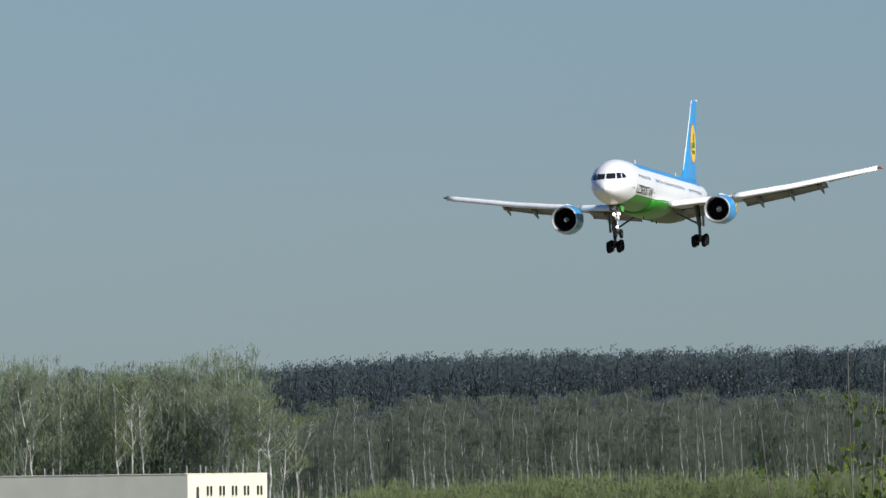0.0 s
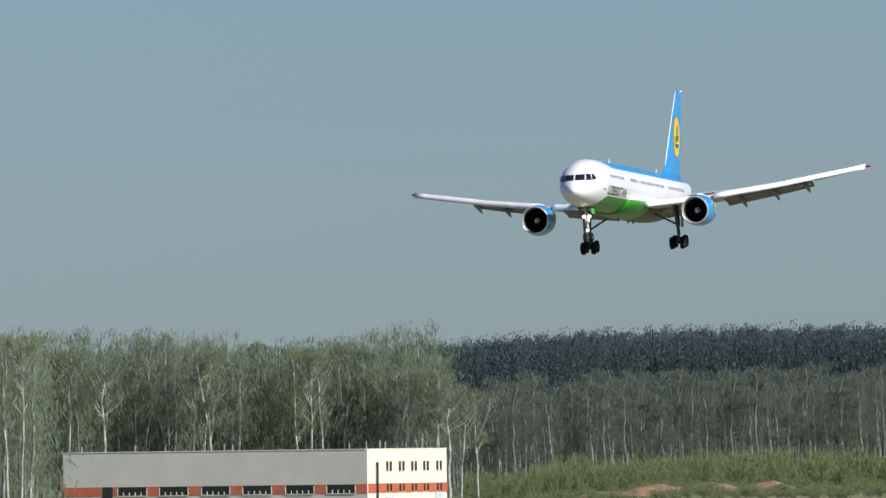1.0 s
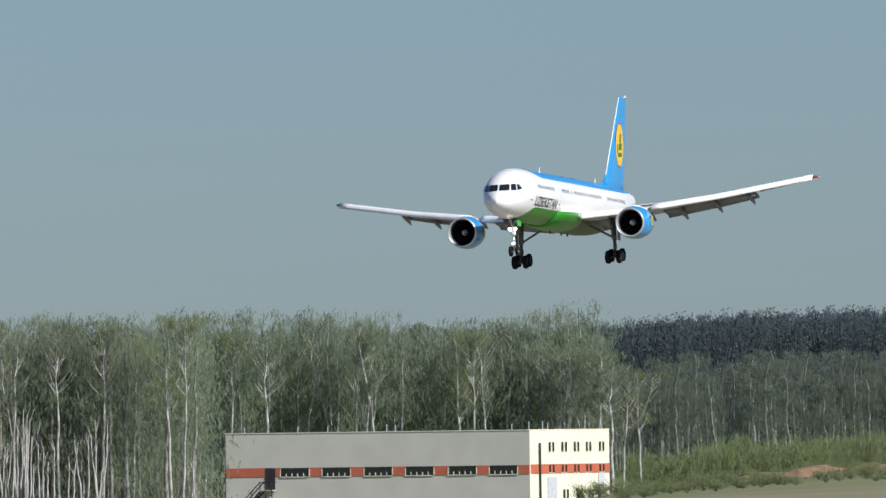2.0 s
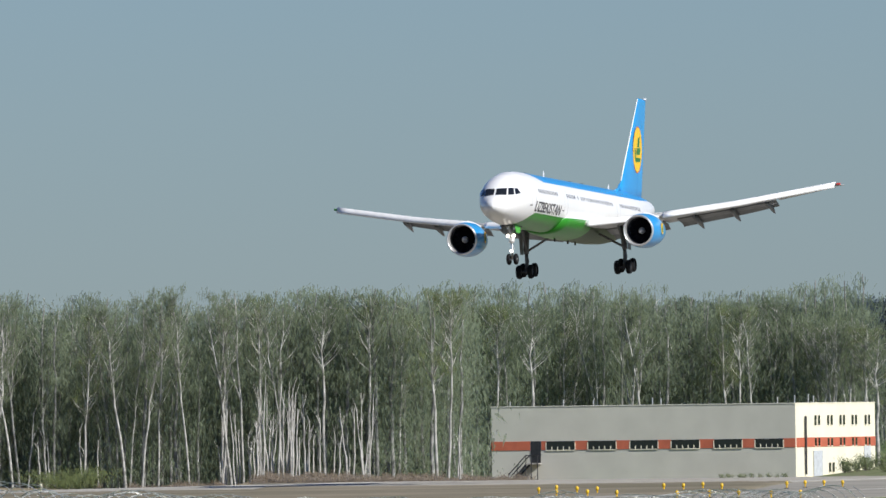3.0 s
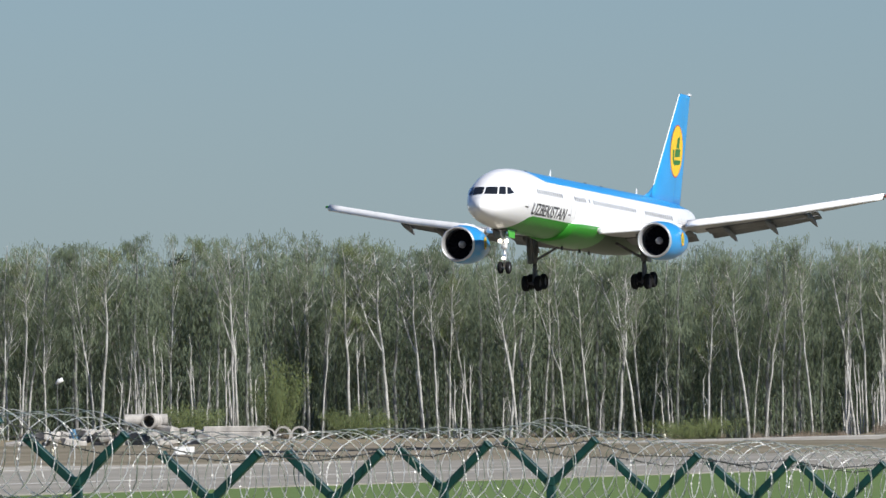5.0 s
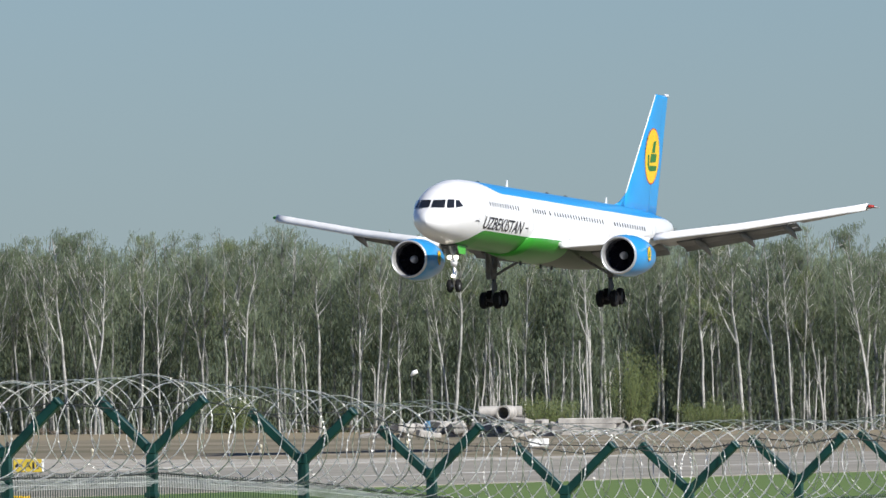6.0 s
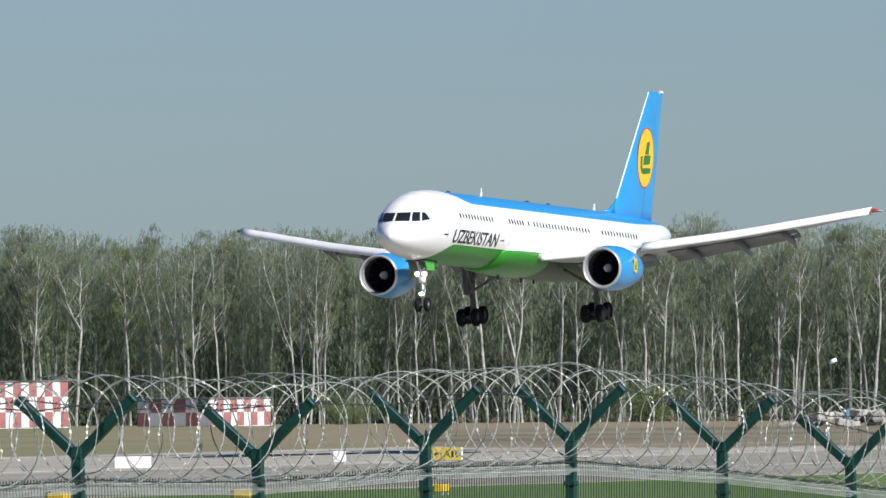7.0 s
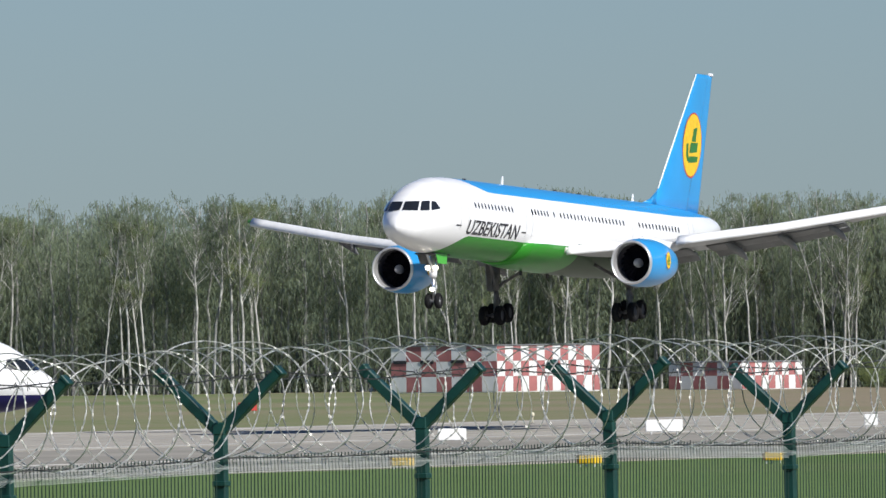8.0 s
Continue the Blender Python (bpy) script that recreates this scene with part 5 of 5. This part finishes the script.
    for x in (-1.58, -0.06):
        part("handrail", tube([(x, frac(697), 3.4), (x, y0, 3.4), (x, y1, 1.0)], 0.07, 6), DARK_METAL, st)
        part("stringer", tube([(x, y0, 2.2), (x, y1, -0.2)], 0.11, 6), DARK_METAL, st)
    for y in (frac(697), frac(686), y0, (y0 + y1) / 2, y1):
        zz = 2.2 if y <= y0 else 2.2 * (1 - (y - y0) / (y1 - y0))
        part("baluster", tube([(-1.58, y, zz - 2.4), (-1.58, y, zz + 1.2)], 0.06, 6), DARK_METAL, st)
    # end wall: pairs of narrow windows, two doors, a drain pipe
    fx = lambda zx: lx * (zx - 1180) / 290
    for row, (z_lo, z_hi), xs in ((0, (6.75, 7.95), (1257, 1303, 1348, 1392, 1440)), (1, (4.15, 5.1), (1257, 1303, 1348, 1392, 1440)), (2, (0.85, 2.0), (1308, 1355, 1400))):
        for zx in xs:
            for o in (-0.98, 0.45):
                x = fx(zx) + o
                w = part("window", box((x, -0.10, z_lo), (x + 0.68, -0.065, z_hi)), GLASS_DARK, b, "narrow dark window")
                part("frame", box((x - 0.06, -0.085, z_lo - 0.1), (x + 0.74, -0.062, z_lo - 0.005), 0.005), white, w)
    part("door", box((fx(1243), -0.12, 0.1), (fx(1275), -0.065, 3.55), 0.03), material("pale blue-grey door", (0.55, 0.58, 0.62), 0.5), b, "tall pale grey door")
    part("door", box((fx(1427), -0.12, 0.3), (fx(1452), -0.065, 4.0), 0.03), material("pale grey gate", (0.62, 0.64, 0.66), 0.5), b, "tall pale grey gate")
    part("drain_pipe", tube([(fx(1212), -0.22, 0.6), (fx(1212), -0.22, 7.9)], 0.14, 8), DARK_METAL, b, "dark drain pipe")
    for x, y, hh in ((2.2, 3.0, 0.9), (6.0, 2.0, 1.1), (10.0, 1.5, 1.2), (11.8, 1.4, 1.0), (1.2, 18, 0.9), (1.4, 19.2, 1.0), (1.4, 27, 0.8), (1.5, 31, 0.9), (1.3, 38, 0.8)):
        part("roof_pipe", tube([(x, y, h - 0.4), (x, y, h + hh)], 0.07, 6), GALV, b)
    return b


make_building()


# ---- mound of red-brown earth on the slope past the building ----
def make_mound():
    rnd = random.Random(17)
    d, az = 1790.0, 4.38
    c = bearing(az, d)
    z = ground_z(c.x, c.y)
    bm = bmesh.new()
    rows = []
    for i in range(25):
        row = []
        for j in range(9):
            x, y = (i - 12) / 12, (j - 4) / 4
            h = 1.7 * max(0.0, 1 - x * x) ** 0.7 * max(0.0, 1 - y * y) * (0.75 + 0.25 * math.sin(i * 1.3) + rnd.uniform(-0.12, 0.12))
            row.append(bm.verts.new((x * 17.5 + rnd.uniform(-0.1, 0.1), y * 3.0, h - 0.25)))
        rows.append(row)
    for a, b in zip(rows, rows[1:]):
        for k in range(8):
            bm.faces.new((a[k], b[k], b[k + 1], a[k + 1]))
    bmesh.ops.recalc_face_normals(bm, faces=bm.faces)
    if sum(f.normal.z for f in bm.faces) < 0:
        bmesh.ops.reverse_faces(bm, faces=bm.faces)
    soil = material("red-brown soil", (0.24, 0.155, 0.095), 0.95, vary=0.35, scale=0.5, bump=0.6, fine=3, other=(0.11, 0.085, 0.07), gloss=0.05)
    ob = put("earth_mound", bm, soil)
    ob.matrix_basis = pose(c.x, c.y, z, 0, 0, -az)
    tagged(ob, "low mound of red-brown earth among green scrub", "mound")


make_mound()


# ---- red and white chequered sheds ----
def make_shed(az, d, left, right, h, cell, rows, angle, label):
    """A shed whose near corner stands at the bearing; left wall in shade, right wall in the sun."""
    c = bearing(az, d)
    z = ground_z(c.x, c.y)
    v = Vector((math.sin(radians(az)), math.cos(radians(az)), 0))
    r = Vector((v.y, -v.x, 0))
    ca, sa_ = math.cos(radians(angle)), math.sin(radians(angle))
    e1, e2 = -r * ca + v * sa_, r * sa_ + v * ca
    b = tagged(empty("shed", Matrix(((e2.x, e1.x, 0, c.x), (e2.y, e1.y, 0, c.y), (0, 0, 1, z), (0, 0, 0, 1)))), label, "shed", group="chequered sheds")
    L, R = left / ca, right / sa_
    part("wall_shell", box((0.02, 0.02, -0.5), (R, L, h)), CHECK_WHITE, b)
    part("roof", box((-0.15, -0.15, h), (R + 0.15, L + 0.15, h + 0.12), 0.02), DARK_WING, b, "grey flat roof")
    ch = h / rows
    for wall, n_len in (("l", L), ("r", R)):
        n = max(2, round(n_len / (cell if wall == "l" else cell * 0.72)))
        cw = n_len / n
        meshes = {}
        for i in range(n):
            for j in range(rows):
                kind = (i + j + (0 if wall == "l" else 1)) % 2
                if wall == "l":
                    m = pose(-0.002, cw * i, ch * j)
                else:
                    m = pose(cw * i, -0.002, ch * j)
                if kind not in meshes:
                    bm = box((-0.03, 0.01, 0.01), (0.015, cw - 0.01, ch - 0.01), 0.006) if wall == "l" else box((0.01, -0.03, 0.01), (cw - 0.01, 0.015, ch - 0.01), 0.006)
                    meshes[kind] = part("panel", bm, CHECK_RED if kind else CHECK_WHITE, b, "red panel" if kind else "")
                    meshes[kind].matrix_basis = m
                else:
                    o = again(meshes[kind], m)
                    if kind:
                        o["label"] = "red panel"
    return b


CHECK_WHITE = material("white shed panel", (0.74, 0.74, 0.73), 0.6, vary=0.1, scale=0.6)
CHECK_RED = material("faded red shed panel", (0.40, 0.155, 0.15), 0.6, vary=0.18, scale=0.6)
shed = make_shed(-5.331, 1385, 9.65, 9.4, 4.15, 1.75, 3, 35, "large red and white chequered shed on the grass")
for y in (3.6, 7.0, 10.0):
    part("vent", box((-0.10, y, 2.6), (-0.04, y + 1.5, 2.9), 0.02), DARK_METAL, shed, "dark louvre")
make_shed(-4.413, 1405, 6.7, 5.6, 2.45, 1.35, 2, 40, "low red and white chequered shed on the grass")


# ---- concrete pipes and lengths heaped before the wood ----
def pipe_thing(name, p, length, radius, heading, label, group, hollow=0.78):
    prof = [(0, radius * hollow), (0, radius), (length, radius), (length, radius * hollow), (0, radius * hollow)]
    bm = turned(prof, 22)
    ob = put(name, bm, CONCRETE, None, "", True)
    ob.data.polygons.foreach_set("use_smooth", [False] * len(ob.data.polygons))
    ob.matrix_basis = pose(p.x, p.y, p.z, 0, 0, heading)
    return tagged(ob, label, "pipe", group=group)


def make_pipes():
    d = 1240.0
    zg = lambda az, dd=d: ground_z(*bearing(az, dd)[:2])
    up = lambda az, r, dd=d: bearing(az, dd, zg(az, dd) + r)
    grp = "concrete pipes in the heap"
    for az in (-1.234, -1.172):
        pipe_thing("concrete_pipe", up(az, 0.70), 2.4, 0.70, 90, "short weathered concrete pipe lying end-on", grp)
    pipe_thing("concrete_pipe", up(-1.290, 0.66), 2.2, 0.64, 97, "short weathered concrete pipe lying end-on", grp)
    pipe_thing("concrete_pipe", bearing(-1.738, d - 1, zg(-1.74) + 1.90), 2.4, 0.62, 78, "concrete pipe on top of the heap", grp)
    pipe_thing("concrete_pipe", bearing(-1.828, d + 1.5, zg(-1.8) + 1.95), 3.5, 0.52, 3, "concrete pipe on top of the heap", grp)
    rnd = random.Random(8)
    for k in range(14):
        az = -1.535 + 0.005 * rnd.random()
        row, col = divmod(k, 5)
        p = bearing(az, d + 0.5 * col, zg(az) + 0.25 + 0.47 * row)
        ob = put("concrete_bar", box((0, -0.2, -0.235), (5.2 + rnd.uniform(-0.5, 0.3), 0.2, 0.235), 0.05), CONCRETE)
        ob.matrix_basis = pose(p.x, p.y, p.z, 0, 0, rnd.uniform(-2, 2))
        tagged(ob, "long square concrete bar stacked in the heap", "concrete bar", group="stacked concrete bars")
    for k in range(58):
        az = rnd.uniform(-2.25, -1.52) if k < 26 else rnd.uniform(-2.0, -1.58)
        s = rnd.uniform(0.3, 0.8)
        p = bearing(az, d + rnd.uniform(-1, 4), zg(az) + s * 0.35 + (0.5 if k % 3 == 0 else 0) + (rnd.uniform(0, 0.5) if k > 36 else 0))
        bm = box((-s, -s * 0.7, -s * 0.55), (s * rnd.uniform(0.8, 2.4), s * 0.7, s * 0.45), s * 0.14)
        for v in bm.verts:
            v.co += Vector((rnd.uniform(-1, 1), rnd.uniform(-1, 1), rnd.uniform(-1, 1))) * s * 0.12
        ob = put("concrete_block", bm, CONCRETE)
        ob.matrix_basis = pose(p.x, p.y, p.z, rnd.uniform(-12, 12), rnd.uniform(-12, 12), rnd.uniform(0, 180))
        tagged(ob, "broken weathered concrete block in the heap", "concrete block", group="blocks of the heap")
    p = up(-2.015, 0.0)
    bm = tube([(0, 0, -0.1), (0, 0, 0.25), (0, 0, 0.3), (0, 0, 0.85), (0, 0, 0.9), (0, 0, 1.3)], [0.50, 0.50, 0.53, 0.53, 0.50, 0.48], 16)
    ob = put("barrel", bm, material("faded blue barrel paint", (0.12, 0.26, 0.40), 0.6, vary=0.3, scale=3), None, "", True)
    ob.matrix_basis = pose(p.x, p.y, p.z, 0, 4, 0)
    tagged(ob, "faded blue barrel beside the concrete heap", "barrel")


make_pipes()


# ---- airfield signs, light units and small markers ----
SIGN_YELLOW = material("faded yellow sign enamel", (0.50, 0.37, 0.03), 0.5, vary=0.15, scale=2)
SIGN_BACK = material("white sign enamel", (0.82, 0.82, 0.80), 0.5, vary=0.08, scale=2)


def sign(az, d, w, h, face, label, text=False):
    p = bearing(az, d, max(0.0, ground_z(*bearing(az, d)[:2])))
    s = tagged(empty("airfield_sign", pose(p.x, p.y, p.z, 0, 0, -az + 6)), label, "sign", group="airfield signs")
    part("board", box((-w / 2, -0.07, 0.16), (w / 2, 0.07, 0.16 + h), 0.02), face, s)
    for x in (-w * 0.35, w * 0.35):
        part("leg", tube([(x, 0, -0.05), (x, 0, 0.2)], 0.04, 8), GALV, s)
    if text:
        part("edge", box((w / 2, -0.08, 0.15), (w / 2 + 0.10, 0.08, 0.17 + h), 0.01), SIGN_BACK, s, "white edge")
        bm = bmesh.new()
        for pts in (((-0.66, 0.0), (-0.48, 0.16), (-0.48, -0.16)), ((-0.48, 0.05), (-0.48, -0.05), (-0.26, -0.05), (-0.26, 0.05))):
            bm.faces.new([bm.verts.new((x, -0.075, 0.16 + h / 2 + z)) for x, z in pts])
        for x in (0.30, 0.50):
            add_box(bm, (x - 0.055, -0.078, 0.16 + h * 0.25), (x + 0.055, -0.072, 0.16 + h * 0.75))
        part("marking", bm, INK, s, "black arrow and bars")
        cu = bpy.data.curves.new("letter", "FONT")
        cu.body, cu.size, cu.extrude, cu.align_x = "A", 0.52, 0.003, "CENTER"
        ob = new("letter", cu)
        me = bpy.data.meshes.new_from_object(ob.evaluated_get(bpy.context.evaluated_depsgraph_get()))
        bpy.data.objects.remove(ob)
        me.materials.append(INK)
        lt = new("letter", me)
        lt.parent = s
        lt.matrix_basis = pose(0.02, -0.078, 0.16 + h * 0.25, 90, 0, 0)
    return s


sign(-5.503, 698, 1.30, 0.54, SIGN_BACK, "low white sign board beside the runway")
sign(-4.706, 740, 1.80, 0.58, SIGN_BACK, "low white sign board beside the runway")
sign(-3.929, 767, 0.66, 0.56, SIGN_BACK, "small white sign board beside the runway")
sign(-3.527, 769, 1.45, 0.66, SIGN_YELLOW, "yellow taxiway sign with a black arrow and letter", True)
sign(-1.604, 960, 1.25, 0.50, SIGN_BACK, "low white box beyond the runway")
BROWN = material("brown lamp housing", (0.16, 0.09, 0.04), 0.6, vary=0.2)


def light_unit(az, d):
    p = bearing(az, d, ground_z(*bearing(az, d)[:2]))
    u = tagged(empty("approach_light_unit", pose(p.x, p.y, p.z, 0, 0, -az - 16)), "low yellow approach light box on short legs in the grass", "light unit", group="approach light units")
    part("housing", box((-0.36, -0.45, 0.06), (0.30, 0.45, 0.36), 0.03), YELLOW, u)
    part("hood", box((-0.44, -0.47, 0.06), (-0.37, 0.47, 0.39), 0.02), BROWN, u, "brown front hood")
    part("lens_panel", box((-0.37, -0.40, 0.12), (-0.355, 0.40, 0.30), 0.0), BROWN, u)
    for x in (-0.3, 0.24):
        for y in (-0.36, 0.36):
            part("leg", tube([(x, y, -0.1), (x, y, 0.08)], 0.03, 8), GALV, u)


for az, d in ((-5.685, 576), (-4.982, 576), (-4.285, 580), (-3.555, 592)):
    light_unit(az, d)


STUB = material("weathered cream enamel", (0.55, 0.52, 0.40), 0.6, vary=0.15, scale=4)


def edge_lamp(az, d, h=0.55, paint=YELLOW, hue="yellow"):
    p = bearing(az, d, max(0.0, ground_z(*bearing(az, d)[:2])))
    u = tagged(empty("edge_light", pose(p.x, p.y, p.z)), "small %s elevated runway light on a thin stem" % hue, "runway light", group="runway lights")
    part("stem", tube([(0, 0, -0.05), (0, 0, h - 0.1)], 0.05, 6), paint, u)
    part("lamp", tube([(0, 0, h - 0.12), (0, 0, h - 0.05), (0, 0, h + 0.08), (0, 0, h + 0.14)], [0.07, 0.11, 0.10, 0.04], 10), paint, u, "", True)
    part("base", tube([(0, 0, -0.02), (0, 0, 0.05)], 0.16, 10), DARK_METAL, u)


for az, d in ((2.07, 955), (2.137, 980), (2.137, 926), (2.214, 960), (2.253, 921), (2.29, 957), (2.363, 906), (2.54, 987), (2.589, 891), (2.614, 984), (2.687, 997), (2.711, 900), (2.758, 977), (2.821, 890), (2.943, 885), (3.002, 996), (3.053, 881), (3.071, 1005), (3.142, 1002), (3.212, 999)):
    edge_lamp(az, d, 0.36)
for az in (-6.4, -5.2, -4.45, -3.67, -3.283, -2.65, -2.1, -1.2, -0.6, 0.2):
    edge_lamp(az, 352 / math.sin(RY - radians(az)), 0.50, STUB, "pale cream")


def red_marker(az, d):
    p = bearing(az, d, ground_z(*bearing(az, d)[:2]))
    u = tagged(empty("marker_board", pose(p.x, p.y, p.z, 0, 0, -az + 12)), "small faded red marker board standing in the grass", "marker")
    part("board", box((-0.62, -0.05, 0.12), (0.62, 0.05, 0.66), 0.02), RED, u)
    for x in (-0.45, 0.45):
        part("leg", tube([(x, 0, -0.1), (x, 0, 0.14)], 0.04, 8), GALV, u)


red_marker(-6.27, 1010)


def make_mast():
    p = bearing(-2.079, 1300, ground_z(*bearing(-2.079, 1300)[:2]))
    m = tagged(empty("lamp_mast", pose(p.x, p.y, p.z)), "thin dark mast with a small white lamp head before the wood", "lamp mast")
    part("mast", tube([(0, 0, -0.2), (0, 0, 5.2)], [0.05, 0.03], 8), GEAR_DARK, m)
    part("lamp_head", tube([(-0.1, 0, 5.1), (0.15, 0, 5.35), (0.5, 0, 5.5)], [0.08, 0.2, 0.16], 10), SIGN_BACK, m, "white lamp head", True)


make_mast()


# ---- parked jet whose nose stands beside the taxiway ----
parked = airliner("parked_airliner", livery("white and navy livery", (0.02, 0.018, 0.10), (0.78, 0.78, 0.78), 60.0, -6.0), WHITE, WHITE, False, 0.5)
tip = bearing(-6.981, 600)
face = Vector((math.cos(radians(-12)), math.sin(radians(12)) * -1 + 0.30, 0)).normalized()
parked.matrix_basis = pose(tip.x - face.x * 23 * 0.86, tip.y - face.y * 23 * 0.86, 3.70, 0, 0, math.degrees(math.atan2(face.y, face.x))) @ Matrix.Diagonal((0.86, 0.86, 0.86, 1))
tagged(parked, "white and navy airliner standing on the taxiway, nose showing", "airplane")


# ---- leafy shrub on the bank ----
def make_shrub():
    rs = np.random.RandomState(77)
    d = 108.0
    base = bearing(5.62, d)
    gz = ground_z(base.x, base.y)
    v = Vector((math.sin(radians(5.5)), math.cos(radians(5.5)), 0))
    r = Vector((v.y, -v.x, 0))
    sh = tagged(empty("shrub", Matrix(((r.x, v.x, 0, base.x), (r.y, v.y, 0, base.y), (0, 0, 1, gz), (0, 0, 0, 1)))), "young willow shrub with thin stems and small bright leaves", "shrub")
    tops = [(-0.80, 5.40 - gz), (-0.62, 5.05 - gz), (-0.44, 5.25 - gz), (-0.16, 5.86 - gz), (0.05, 5.80 - gz), (0.16, 5.5 - gz), (0.32, 5.95 - gz), (0.45, 5.6 - gz), (-0.02, 5.2 - gz), (0.24, 5.2 - gz)]
    cs, sz = [], []
    for x, h in tops:
        n = 14
        t = np.linspace(0, 1, n)
        line = [(x * (0.25 + 0.75 * q) + 0.03 * math.sin(7 * q + x * 9), 0.35 * math.sin(x * 13) * q + 0.02 * math.cos(9 * q), h * q - 0.2 * (1 - q)) for q in t]
        part("stem", tube(line, [0.016 * (1 - q) + 0.0035 for q in t], 6), BARK_DARK, sh)
        k = 90 if x > -0.3 else 42
        for _ in range(k):
            q = 1 - rs.rand() ** 1.3 * 0.55
            i = int(q * (n - 1))
            p = np.array(line[i])
            spread = 0.05 + 0.16 * (1 - q) * (1.6 if x > -0.1 else 0.8)
            cs.append(p + rs.normal(0, 1, 3) * spread)
            sz.append(rs.uniform(0.022, 0.055))
    vv, ff = leaf_cloud(rs, np.array(cs), np.array(sz))
    o = new("leaves", sheet("leaves", vv, ff, LEAF_SHRUB))
    o.parent = sh
    o["kind"] = "stuff"


LEAF_SHRUB = foliage("bright shrub leaves", (0.08, 0.12, 0.02), (0.26, 0.32, 0.08), 0.45, 0.0)
make_shrub()


# ---- what moves: the landing airliner ----
FLIGHT = [
    (0.0, 109.11, 1298.15, 24.12, 15.38, 2.12, 3.02), (0.5, 98.52, 1268.12, 22.89, 15.53, 1.96, 3.05), (1.0, 87.35, 1236.42, 21.24, 15.75, 1.51, 2.67),
    (1.75, 70.9, 1189.8, 18.86, 16.15, 1.60, 2.48), (2.5, 54.44, 1143.10, 16.48, 16.56, 1.76, 2.29), (3.0, 42.86, 1110.24, 14.86, 16.73, 2.08, 1.92),
    (3.5, 32.13, 1079.80, 13.32, 16.89, 2.60, 0.98), (4.0, 20.32, 1046.30, 11.90, 17.02, 3.09, 0.17), (4.5, 9.51, 1015.64, 10.89, 17.15, 3.12, 0.23),
    (5.25, -7.5, 967.2, 9.68, 17.08, 2.90, 0.18), (6.0, -24.90, 918.06, 8.50, 16.95, 2.62, 0.16), (6.5, -35.85, 887.00, 7.78, 16.77, 2.42, 0.38),
    (7.0, -47.72, 853.32, 6.97, 16.47, 2.07, 0.92), (7.5, -58.53, 822.67, 6.20, 16.11, 2.24, 1.12), (8.0, -70.33, 789.20, 5.28, 16.01, 2.38, 0.66),
]


def motions():
    walk(jet, [(t, pose(x, y, EYE + z, bank, -pitch, -90 - heading)) for t, x, y, z, heading, pitch, bank in FLIGHT])


motions()
